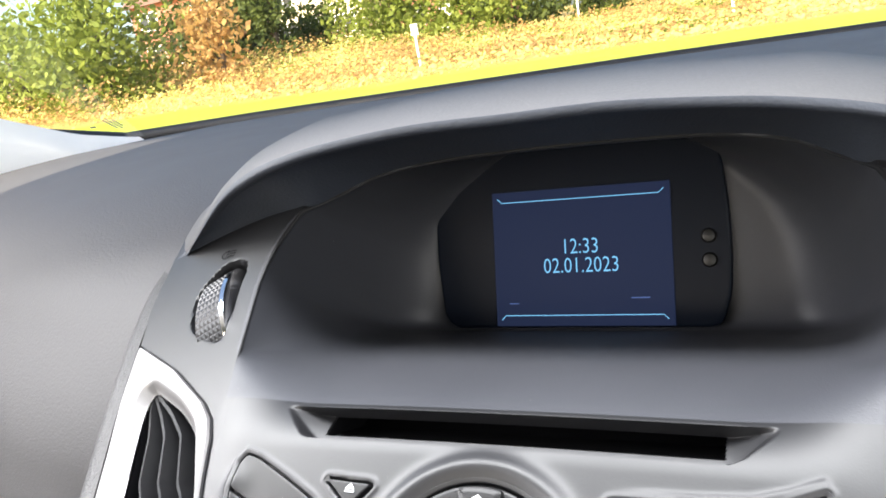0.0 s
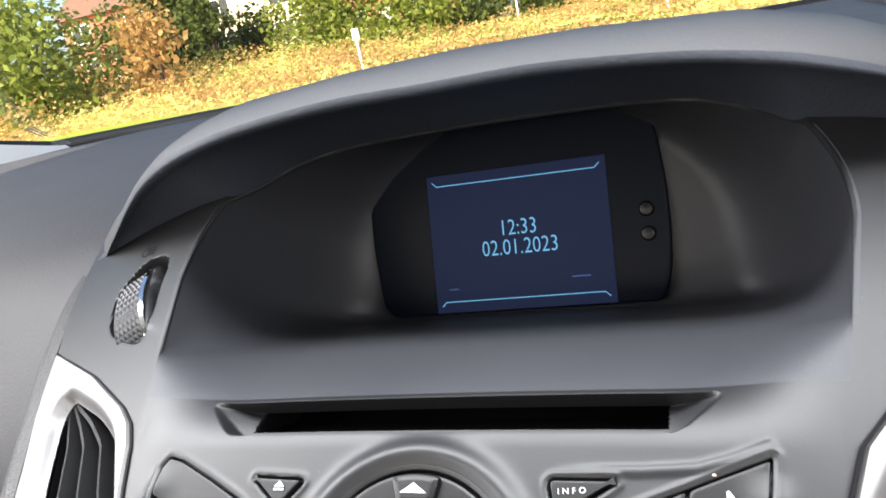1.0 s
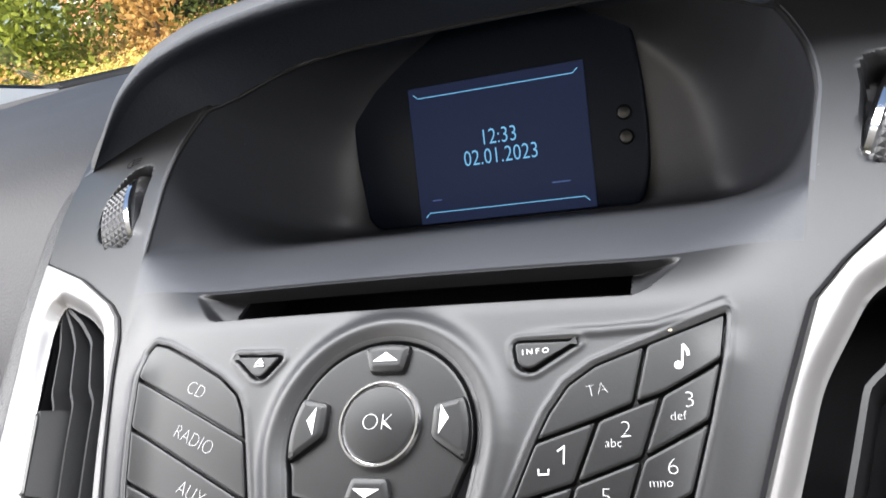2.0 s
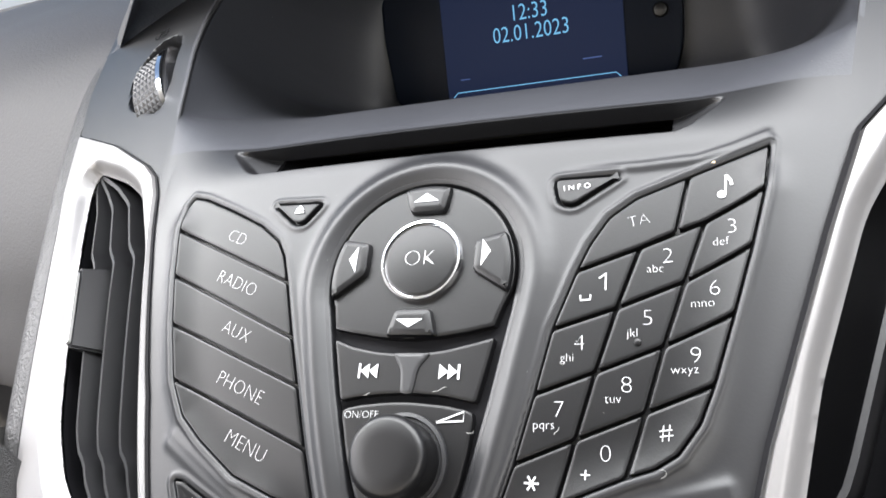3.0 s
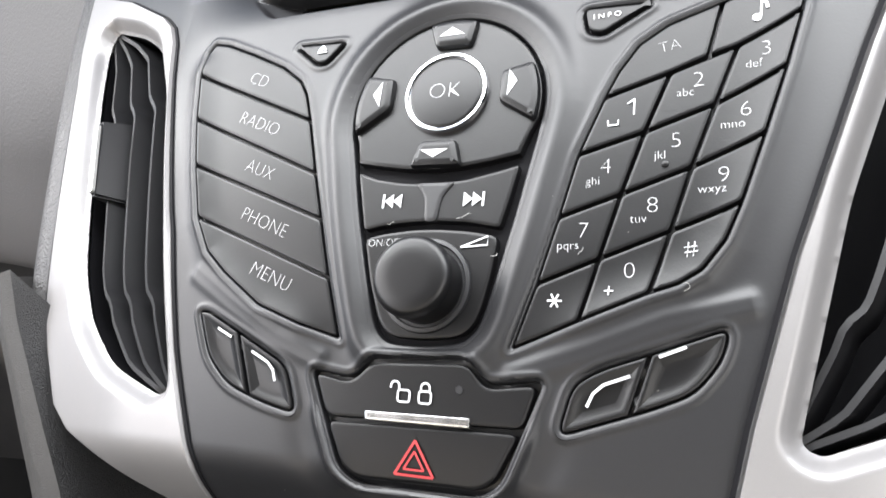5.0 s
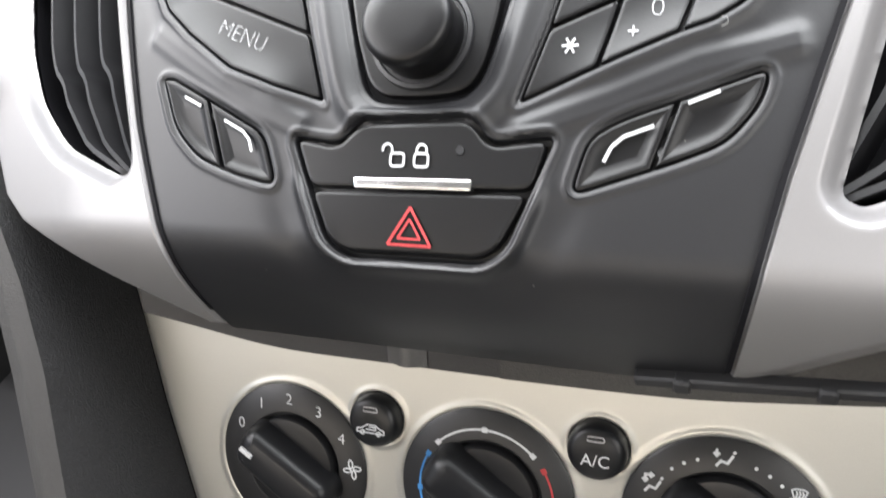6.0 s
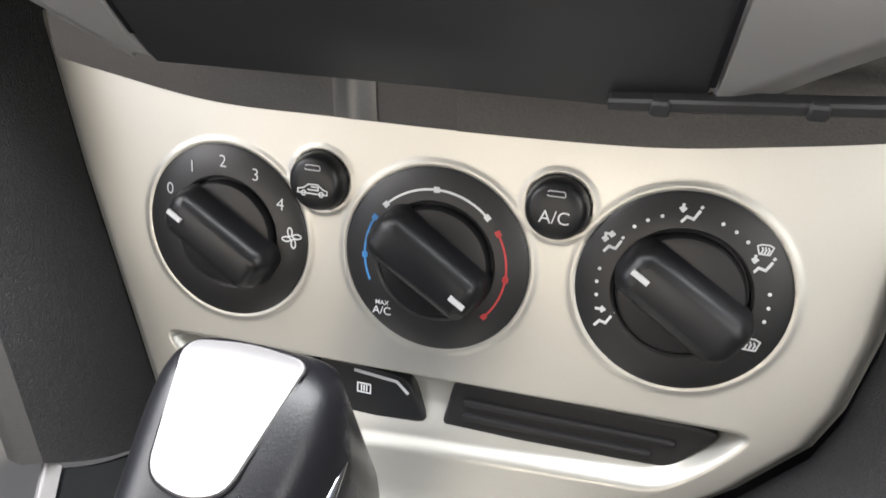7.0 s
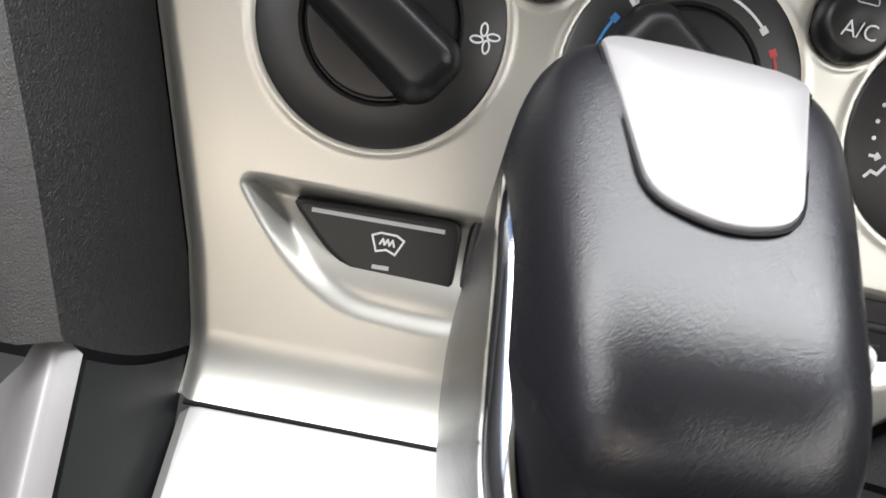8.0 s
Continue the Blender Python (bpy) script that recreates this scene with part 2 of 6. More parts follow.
def rounded(poly, r, seg=4):
    """A polygon with its corners rounded."""
    out, n = [], len(poly)
    for i in range(n):
        a, b, c = (Vector(poly[(i + k) % n]) for k in (-1, 0, 1))
        d1, d2 = (a - b), (c - b)
        k = min(r, d1.length * 0.45, d2.length * 0.45)
        p, q = b + d1.normalized() * k, b + d2.normalized() * k
        for s in range(seg + 1):
            t = s / seg
            out.append(tuple((1 - t) ** 2 * p + 2 * t * (1 - t) * b + t * t * q))
    return out


def smooth_loop(poly, per=5, closed=True):
    """A Catmull-Rom curve through the points."""
    pts, out, n = [Vector(p) for p in poly], [], len(poly)
    for i in range(n if closed else n - 1):
        if closed:
            p0, p1, p2, p3 = (pts[(i + k) % n] for k in (-1, 0, 1, 2))
        else:
            p0, p1, p2, p3 = pts[max(i - 1, 0)], pts[i], pts[i + 1], pts[min(i + 2, n - 1)]
        for s in range(per):
            t = s / per
            out.append(tuple(0.5 * (2 * p1 + (p2 - p0) * t + (2 * p0 - 5 * p1 + 4 * p2 - p3) * t * t + (3 * p1 - p0 - 3 * p2 + p3) * t ** 3)))
    if not closed:
        out.append(tuple(pts[-1]))
    return out


def mm(*pairs):
    return [(a * MM, b * MM) for a, b in pairs]


def area2(poly):
    return sum(a[0] * b[1] - b[0] * a[1] for a, b in zip(poly, poly[1:] + poly[:1]))


def inset(poly, d):
    """A polygon moved inwards by d."""
    sgn = 1 if area2(poly) > 0 else -1
    out, n = [], len(poly)
    for i in range(n):
        a, b, c = (Vector(poly[(i + k) % n]) for k in (-1, 0, 1))
        e1, e2 = (b - a), (c - b)
        if e1.length < 1e-9 or e2.length < 1e-9:
            out.append(tuple(b))
            continue
        e1.normalize(), e2.normalize()
        n1, n2 = Vector((-e1.y, e1.x)) * sgn, Vector((-e2.y, e2.x)) * sgn
        m = n1 + n2
        if m.length < 1e-6:
            m = n1.copy()
        m.normalize()
        out.append(tuple(b + m * (d / max(0.5, m.dot(n1)))))
    return out


def plate(name, poly, surf, w0, w1, bev, mat, parent=None, label="", dish=0.0, fine=0.0):
    """A solid plate on a surface: straight flank, bevelled edge, top; fine: the mesh width of a top that follows the surface."""
    if area2(poly) < 0:
        poly = poly[::-1]
    bm = bmesh.new()
    rings = [(0.0, w0), (0.0, w1 - bev), (bev * 0.3, w1 - bev * 0.3), (bev, w1), (bev * 1.5, w1)]
    if dish:
        rings += [(bev * 3, w1 - dish * 0.6), (bev * 6, w1 - dish)]
    made = []
    for d, w in rings:
        pl = poly if d == 0 else inset(poly, d)
        made.append([bm.verts.new(surf(u, v, w)) for u, v in pl])
    for a, b in zip(made, made[1:]):
        for i in range(len(a)):
            k = (i + 1) % len(a)
            bm.faces.new((a[i], a[k], b[k], b[i]))
    top = bm.faces.new(made[-1])
    bm.faces.new(made[0][::-1])
    if fine:
        us, vs = [p[0] for p in poly], [p[1] for p in poly]
        cells = [top]
        for axis, lo, hi in ((0, min(us), max(us)), (1, min(vs), max(vs))):
            for k in range(1, int((hi - lo) / fine) + 1):
                at = C + (X * (lo + k * fine) if axis == 0 else V * (lo + k * fine))
                geom = cells + list({e for f in cells for e in f.edges}) + list({v for f in cells for v in f.verts})
                cut = bmesh.ops.bisect_plane(bm, geom=geom, plane_co=at, plane_no=X if axis == 0 else V)
                cells = list({g for g in cut["geom"] if isinstance(g, bmesh.types.BMFace)})
        rim = set(made[-1])
        for v in {v for f in cells for v in f.verts} - rim:
            v.co = surf(v.co.x, (v.co - C).dot(V), w1 - dish)
    bmesh.ops.triangulate(bm, faces=[f for f in bm.faces if len(f.verts) > 4])
    return part(name, bm, mat, parent, label)


def ink(name, polys, surf, w, mat, parent, label="", thick=0.00015):
    """Flat printed shapes, a hair's breadth thick."""
    bm = bmesh.new()
    for poly in polys:
        if area2(poly) < 0:
            poly = poly[::-1]
        lo = [bm.verts.new(surf(u, v, w)) for u, v in poly]
        hi = [bm.verts.new(surf(u, v, w + thick)) for u, v in poly]
        bm.faces.new(hi)
        for i in range(len(lo)):
            k = (i + 1) % len(lo)
            bm.faces.new((lo[i], lo[k], hi[k], hi[i]))
    return part(name, bm, mat, parent, label, smooth=False)


def band(points, width):
    """The outline of a line of the given width through the points."""
    pts = [Vector(p) for p in points]
    left, right = [], []
    for i, p in enumerate(pts):
        d = (pts[min(i + 1, len(pts) - 1)] - pts[max(i - 1, 0)]).normalized()
        s = Vector((-d.y, d.x)) * width * 0.5
        left.append(tuple(p + s)), right.append(tuple(p - s))
    return left + right[::-1]


def strokes(lines, width, at, size, turn=0.0):
    """Bands for a small drawn sign: lines in units, scaled and put in place."""
    c, s = math.cos(turn), math.sin(turn)
    out = []
    for ln in lines:
        pts = [(at[0] + size * (x * c - y * s), at[1] + size * (x * s + y * c)) for x, y in ln]
        for a, b in zip(pts, pts[1:]):
            d = (Vector(b) - Vector(a)).normalized() * width * 0.35
            out.append(band([tuple(Vector(a) - d), tuple(Vector(b) + d)], width))
    return out


def words(name, text, at, size, surf, w, mat, parent, turn=0.0, align='CENTER', shear=0.0, bold=0.0, squeeze=1.0):
    """Printed writing on a surface, with the built-in font."""
    cu = bpy.data.curves.new(name, 'FONT')
    cu.body, cu.size, cu.align_x, cu.align_y, cu.shear, cu.offset, cu.resolution_u = text, 1.0, align, 'CENTER', shear, bold, 3
    ob = bpy.data.objects.new(name, cu)
    scene.collection.objects.link(ob)
    bpy.context.view_layer.update()
    src = bpy.data.meshes.new_from_object(ob.evaluated_get(bpy.context.evaluated_depsgraph_get()))
    bpy.data.objects.remove(ob)
    bpy.data.curves.remove(cu)
    c, s = math.cos(turn), math.sin(turn)
    for p in src.vertices:
        x, y = p.co.x * size * squeeze, p.co.y * size
        p.co = surf(at[0] + x * c - y * s, at[1] + x * s + y * c, w)
    src.materials.clear()
    src.name = name
    return finish(name, src, mat, parent, smooth=False)


def circle(cx, cy, r, n=40, a0=0.0, a1=2 * math.pi, closed=True):
    k = n if closed else n + 1
    return [(cx + r * math.cos(a0 + (a1 - a0) * i / n), cy + r * math.sin(a0 + (a1 - a0) * i / n)) for i in range(k)]


def lathe(name, surf, cu, cv, profile, mat, parent, label="", seg=48):
    """A turned body on a surface: profile of (radius, height)."""
    bm = bmesh.new()
    rings = [[bm.verts.new(surf(cu, cv, h) + (surf(cu + r * math.cos(a), cv + r * math.sin(a), 0) - surf(cu, cv, 0)))
              for a in (2 * math.pi * i / seg for i in range(seg))] for r, h in profile]
    for a, b in zip(rings, rings[1:]):
        for i in range(seg):
            k = (i + 1) % seg
            bm.faces.new((a[i], a[k], b[k], b[i]))
    bm.faces.new(rings[-1])
    return part(name, bm, mat, parent, label)


def distance(u, v, poly):
    """Signed distance of grid points to a polygon (inside: minus)."""
    d2, inside = np.full(u.shape, 1e9), np.zeros(u.shape, bool)
    for (ax, ay), (bx, by) in zip(poly, poly[1:] + poly[:1]):
        ex, ey = bx - ax, by - ay
        t = np.clip(((u - ax) * ex + (v - ay) * ey) / (ex * ex + ey * ey + 1e-18), 0, 1)
        d2 = np.minimum(d2, (u - ax - t * ex) ** 2 + (v - ay - t * ey) ** 2)
        if by != ay:
            inside ^= ((ay > v) != (by > v)) & (u < ex * (v - ay) / (by - ay) + ax)
    return np.sqrt(d2) * np.where(inside, -1, 1)


def snapped(u, v, d, poly, reach):
    """Moves the grid points close to a polygon's outline onto it."""
    e = 1e-5
    gx, gy = (distance(u + e, v, poly) - d) / e, (distance(u, v + e, poly) - d) / e
    near = (np.abs(d) < reach) | ((d < 0) & (d > -2 * reach))
    return np.where(near, u - d * gx, u), np.where(near, v - d * gy, v)


# ---- outlines on the stack's face ----
LEFT_ROWS = [mm((-94.1, 56.6), (-45.5, 35.6)), mm((-90.9, 39.7), (-40.0, 17.7)), mm((-86.6, 22.8), (-35.3, 3.2)), mm((-80.8, 4.8), (-29.8, -14.3))]
LEFT_TOP = mm((-94.1, 56.6), (-94.6, 66.0), (-92.0, 69.6), (-86.0, 68.2), (-73.2, 62.5), (-60.0, 56.0), (-52.0, 50.0), (-48.7, 44.7), (-45.5, 35.6))
LEFT_FOOT = mm((-29.8, -14.3), (-24.2, -31.0), (-37.0, -27.8), (-51.7, -22.7), (-66.0, -13.2), (-74.1, -6.4), (-80.8, 4.8))
LEFT_BLOCK = LEFT_TOP + [LEFT_ROWS[1][1], LEFT_ROWS[2][1]] + LEFT_FOOT + [LEFT_ROWS[2][0], LEFT_ROWS[1][0]]
KEY_ROWS = [mm((44.2, 35.3), (60.6, 41.4), (76.6, 47.9), (91.6, 56.5)), mm((38.4, 19.3), (55.0, 25.0), (71.6, 31.8), (88.0, 40.9)),
            mm((34.6, 2.3), (50.0, 8.3), (66.5, 15.1), (83.2, 23.1)), mm((30.2, -15.1), (45.5, -8.4), (62.1, -1.3), (78.2, 5.6)),
            mm((25.0, -31.5), (41.5, -24.3), (57.8, -17.0))]
KEY_ARC = mm((44.2, 35.3), (47.5, 43.0), (52.4, 50.7), (59.5, 56.1), (72.9, 61.6))
KEY_FOOT = mm((78.2, 5.6), (74.8, -3.7), (69.8, -11.0), (64.5, -14.6), (57.8, -17.0))
KEY_BLOCK = KEY_ARC + mm((93.4, 70.1), (91.6, 56.5), (88.0, 40.9), (83.2, 23.1)) + KEY_FOOT + mm((41.5, -24.3), (25.0, -31.5), (30.2, -15.1), (34.6, 2.3), (38.4, 19.3))
NAV = circle(-0.0008, 0.0362, 0.029, 32, radians(-10), radians(190), False) + mm((-27.4, 26.4), (-26.0, 19.5), (-19.3, 18.2), (-10.1, 16.8), (-1.3, 16.3), (7.0, 16.9), (15.0, 18.1), (23.5, 20.0), (25.6, 26.2))
SEEK = mm((-25.5, 17.6), (-18.8, 15.1), (-11.4, 13.7), (-5.0, 13.2), (1.6, 13.2), (8.9, 14.0), (18.4, 16.3), (23.7, 17.9), (21.8, 8.6), (19.7, -0.6), (10.3, 1.1), (0.5, 1.6), (-7.9, 1.2), (-14.8, 0.4), (-20.8, -0.9))
VOLUME = mm((-20.3, -2.7), (-14.5, -1.3), (-6.0, -0.3), (0.7, -0.1), (10.5, -0.7), (19.6, -2.2), (18.6, -11.8), (16.8, -21.0), (14.9, -25.9), (12.4, -28.5), (9.1, -29.7), (1.4, -30.4), (-7.5, -30.2), (-10.8, -28.6), (-13.0, -25.6), (-16.7, -16.0))
SHIELD = circle(-0.0008, 0.0362, 0.0292, 32, radians(-8), radians(186), False) + smooth_loop(mm((-29.3, 29.6), (-27.2, 21.1), (-24.0, 7.5), (-20.9, -3.8), (-17.4, -16.0), (-14.0, -26.2), (-11.4, -30.0), (-7.7, -31.6), (0.7, -31.9), (10.0, -30.9), (13.7, -29.0), (16.4, -25.1), (18.9, -16.0), (21.1, -6.0), (23.3, 4.4), (25.5, 16.6), (27.0, 24.5)), 4, False)
EJECT = rounded(mm((-56.5, 63.0), (-37.6, 62.2), (-43.5, 55.2), (-47.0, 55.4)), 0.0022, 3)
INFO = rounded(mm((37.0, 63.4), (55.6, 63.4), (42.6, 54.6), (38.6, 56.0)), 0.0022, 3)
LEFT_PAIR = rounded(mm((-74.2, -24.6), (-70.7, -24.6), (-56.1, -31.4), (-40.4, -39.0), (-35.7, -52.1), (-48.0, -49.6), (-60.4, -45.5), (-68.6, -38.0)), 0.004)
RIGHT_PAIR = rounded(mm((75.9, -23.8), (74.3, -31.4), (68.4, -39.4), (58.0, -44.0), (37.2, -51.6), (40.6, -39.0), (47.2, -35.0), (60.0, -30.2)), 0.004)
LOCK = rounded(mm((-30.8, -40.2), (-19.2, -42.3), (-13.4, -36.6), (14.0, -35.6), (19.0, -41.5), (32.4, -39.6), (29.2, -50.8), (-26.0, -51.9)), 0.003)
HAZARD = rounded(mm((-25.7, -52.6), (28.6, -51.5), (22.6, -63.6), (18.0, -66.3), (-15.7, -66.8), (-20.4, -63.8)), 0.003)
SWITCHES = rounded(mm((-32.0, -39.4), (-19.0, -41.2), (-13.6, -35.6), (14.2, -34.6), (19.0, -40.4), (33.8, -38.6), (24.0, -63.8), (18.6, -67.4), (-16.0, -67.9), (-21.4, -64.6)), 0.003)
SLOT = rounded(mm((-85.0, 89.5), (84.0, 89.5), (71.0, 76.8), (-71.0, 76.8)), 0.004)
SLOT_MOUTH = mm((-68.4, 79.9), (-68.4, 89.0), (68.4, 89.0), (68.4, 79.9))


def edge_left(v):
    """Where the stack's face meets the silver vent frame and, higher up, the dashboard."""
    return -np.interp(v, [-0.09, -0.068, -0.037, 0.0, 0.0084, 0.043, 0.0601, 0.0747, 0.083, 0.090, 0.107, 0.124, 0.149, 0.19],
                      [0.0655, 0.0700, 0.0805, 0.0905, 0.0935, 0.1040, 0.1095, 0.1133, 0.1180, 0.1262, 0.1558, 0.1965, 0.2045, 0.2085])


def edge_right(v):
    return np.interp(v, [-0.09, -0.08, -0.046, -0.0075, 0.0184, 0.0458, 0.0736, 0.086, 0.099, 0.110, 0.124, 0.149, 0.19],
                     [0.0700, 0.0720, 0.0788, 0.0882, 0.0960, 0.1043, 0.1136, 0.1232, 0.1358, 0.1600, 0.1965, 0.2045, 0.2085])


def bowl_rim(v):
    return np.minimum(0.1143 + 0.18 * (v - 0.0915), 0.1245) - 0.0105 * (np.maximum(0, v - 0.155) / 0.035) ** 2


# ---- the centre stack: one moulding with its recesses ----
stack = group("centre_stack", "charcoal plastic car centre stack with radio keys and display hood", "dashboard panel", (0, 0.137, 0.824))
NU, NV = 470, 560
vs = np.concatenate([np.linspace(-0.0885, 0.0915, 420), np.linspace(0.0915, 0.19, NV - 419)[1:]])
uu, vv = np.zeros((NV, NU)), np.zeros((NV, NU))
RIM = 60
for j, v in enumerate(vs):
    el, er = float(edge_left(v)), float(edge_right(v))
    k = 0.1143 / 0.1275
    rl, rr = (-float(bowl_rim(v)), float(bowl_rim(v))) if v >= 0.0915 else (el * k, er * k)
    uu[j] = np.concatenate([np.linspace(el, rl, RIM + 1), np.linspace(rl, rr, NU - 2 * RIM)[1:-1], np.linspace(rr, er, RIM + 1)])
    vv[j] = v
relief = np.zeros_like(uu)
for poly, deep in ((LEFT_BLOCK, 0.0028), (KEY_BLOCK, 0.0028), (EJECT, 0.002), (INFO, 0.002), (LEFT_PAIR, 0.0024), (RIGHT_PAIR, 0.0024), (SWITCHES, 0.003)):
    d = distance(uu, vv, inset(poly, -0.0003))
    relief -= deep * step(0.0003, -0.0003, d)
    relief += 0.0004 * np.exp(-((d - 0.0013) / 0.0008) ** 2)
d = distance(uu, vv, inset(SHIELD, -0.0004))
relief -= 0.003 * step(0.0004, -0.0004, d)
relief += 0.0022 * np.exp(-((d - 0.0050) / 0.0036) ** 2) * step(-0.0005, 0.0015, d)
d = distance(uu, vv, SWITCHES)
relief += 0.0014 * np.exp(-((d - 0.0022) / 0.0013) ** 2) * step(-0.046, -0.056, vv)
relief -= 0.0007 * np.exp(-((d - 0.0085) / 0.0045) ** 2) * step(-0.046, -0.060, vv)
ridge = distance(uu, vv, band(mm((26, -38.0), (45, -31.0), (62, -23.5), (80, -18.5)), 0.002))
relief += 0.0010 * np.exp(-(np.maximum(ridge, 0) / 0.0024) ** 2)
ridge = distance(uu, vv, band(mm((-30, -37.0), (-45, -32.0), (-62, -22.5), (-77, -13.5)), 0.002))
relief += 0.0009 * np.exp(-(np.maximum(ridge, 0) / 0.0024) ** 2)
ridge = distance(uu, vv, band(mm((38, 65.8), (61, 66.0), (75.4, 67.0), (84, 69.6), (93, 73.2)), 0.0006))
relief += 0.00055 * np.exp(-(np.maximum(ridge, 0) / 0.0012) ** 2) * step(0.036, 0.058, uu)
d = distance(uu, vv, SLOT)
relief -= 0.0085 * step(0.0004, -0.0012, d) * step(0.086, 0.066, np.abs(uu))
for side in (-1, 1):
    d = distance(uu, vv, rounded([(side * a, b) for a, b in mm((133, 117), (160, 127), (168, 148), (157, 165), (139, 163))], 0.008))
    relief -= 0.013 * step(0.0008, -0.0022, d)
height = crown(uu, vv) + relief
co = np.zeros((NV, NU, 3))
co[..., 0] = uu
co[..., 1] = C.y + V.y * vv + N.y * height
co[..., 2] = C.z + V.z * vv + N.z * height
jj, ii = np.meshgrid(np.arange(NV - 1), np.arange(NU - 1), indexing="ij")
um, vm = (uu[:-1, :-1] + uu[1:, 1:]) / 2, (vv[:-1, :-1] + vv[1:, 1:]) / 2
held = ~((vm > 0.0915) & (ii >= RIM) & (ii < NU - 1 - RIM))
held &= ~((vm > 0.0803) & (vm < 0.0886) & (np.abs(um) < 0.0680))
q = (jj * NU + ii)[held]
me = bpy.data.meshes.new("fascia")
me.from_pydata(co.reshape(-1, 3), [], np.stack([q, q + 1, q + NU + 1, q + NU], 1).tolist())
me.update()
fascia = finish("fascia", me, fascia_black, stack)
so = fascia.modifiers.new("thickness", 'SOLIDIFY')
so.thickness, so.offset = 0.0016, -1

# the bowl round the display: a trough that runs on from the shelf, with rounded side walls, a back wall and a ceiling
arch = [tuple(on_stack(float(bowl_rim(0.19)), 0.19)), (0.105, 0.3045, 0.9348), (0.088, 0.317, 0.9402), (0.064, 0.3235, 0.9430), (0.035, 0.326, 0.9440), (0, 0.327, 0.9443)]
arch = [(-x, y, z) for x, y, z in arch[:-1]] + arch[::-1]


def spine(t):
    """The bowl's middle line, as y and z: back along the floor, round the corner and up the wall behind the display."""
    line = smooth_loop([(0.2111, 0.8786), (0.240, 0.8783), (0.275, 0.8698), (0.312, 0.8580), (0.338, 0.8495), (0.3515, 0.8455), (0.3590, 0.8500), (0.3640, 0.8690), (0.374, 0.901), (0.384, 0.931), (0.393, 0.959)], 6, False)
    return along([(0, y, z) for y, z in line], t)


def rim_point(t):
    """The bowl's edge on one side, from the shelf's corner up to the arch."""
    return along(RIM_CURVE, t)


RIM_CURVE = [tuple(on_stack(float(bowl_rim(v)), v)) for v in np.linspace(0.0915, 0.19, 18)] + [tuple(p) for p in arch[-2:-6:-1]]


def trough(s, t):
    p = 2 * s - 1
    side = 1 if p >= 0 else -1
    low = spine(t)
    edge = rim_point(min(1.0, 0.02 + 1.05 * t) if t > 0 else 0.0)
    first = on_stack(p * 0.1143, 0.0915)
    if t == 0:
        return first
    flat = 0.52
    foot = edge.x * (0.60 + 0.12 * float(step(0.0, 0.5, t)))
    if abs(p) < flat:
        late = Vector((side * foot * abs(p) / flat, low.y, low.z))
    else:
        a = (abs(p) - flat) / (1 - flat) * math.pi / 2
        g, h = math.sin(a) ** 0.92, 1 - math.cos(a) ** 0.92
        late = Vector((side * (foot + (edge.x - foot) * g), low.y + (edge.y - low.y) * h, low.z + (edge.z - low.z) * h))
    k = float(step(0.0, 0.16, t))
    v = 0.0915 + (low.y - 0.2111) / 1.27
    early = on_stack(p * float(bowl_rim(v)), v)
    return early.lerp(late, k) if abs(p) < 0.999 else Vector((side * edge.x, edge.y, edge.z))


bowl = grid("display_bowl", trough, 140, 90, bowl_painted_light, stack, "dark plastic bowl round the display, light painted into its colour", thick=0.0015, crease=60)


def bowl_ceiling(s, t):
    line = [Vector(p) for p in smooth_loop(arch, 8, False)]
    k = s * (len(line) - 1)
    i = min(int(k), len(line) - 2)
    a = line[i].lerp(line[i + 1], k - i)
    b = Vector((max(-0.122, min(0.122, a.x * 1.04)), 0.392, max(a.z, 0.93) + 0.006))
    return a.lerp(b, t)


grid("bowl_ceiling", bowl_ceiling, 100, 6, hood_shade, stack, "dark ceiling of the display bowl, blue shade painted into its colour")

# the bowl's rounded rim, from cheek to cheek over the arch
rim_path = [on_stack(-float(bowl_rim(v)), v) for v in np.linspace(0.100, 0.186, 14)] + [Vector(p) for p in smooth_loop(arch, 6, False)] + [on_stack(float(bowl_rim(v)), v) for v in np.linspace(0.186, 0.100, 14)]
bm = bmesh.new()
rings = []
for i, p in enumerate(rim_path):
    d = (rim_path[min(i + 1, len(rim_path) - 1)] - rim_path[max(i - 1, 0)]).normalized()
    a = d.cross(N).normalized()
    b = a.cross(d)
    f = min(1.0, 0.15 + min(i, len(rim_path) - 1 - i) / 12)
    rings.append([bm.verts.new(p - b * 0.0006 + (a * math.cos(k * math.pi / 4) + b * math.sin(k * math.pi / 4)) * 0.0011 * f) for k in range(8)])
for a, b in zip(rings, rings[1:]):
    for i in range(8):
        k = (i + 1) % 8
        bm.faces.new((a[i], a[k], b[k], b[i]))
part("bowl_rim", bm, fascia_black, stack, "rounded edge of the display bowl")

# slot lining
bm = bmesh.new()
ring = inset(SLOT_MOUTH[::-1], -0.0006)
deep = [[bm.verts.new(on_stack(u, v, -0.0094) + Vector((0, 0.9, -0.35)) * k) for u, v in ring] for k in (0.0, 0.012, 0.03)]
for a, b in zip(deep, deep[1:]):
    for i in range(len(a)):
        k = (i + 1) % len(a)
        bm.faces.new((a[i], a[k], b[k], b[i]))
bm.faces.new(deep[-1])
part("disc_slot", bm, gap_black, stack, "dark disc slot lining", smooth=False)


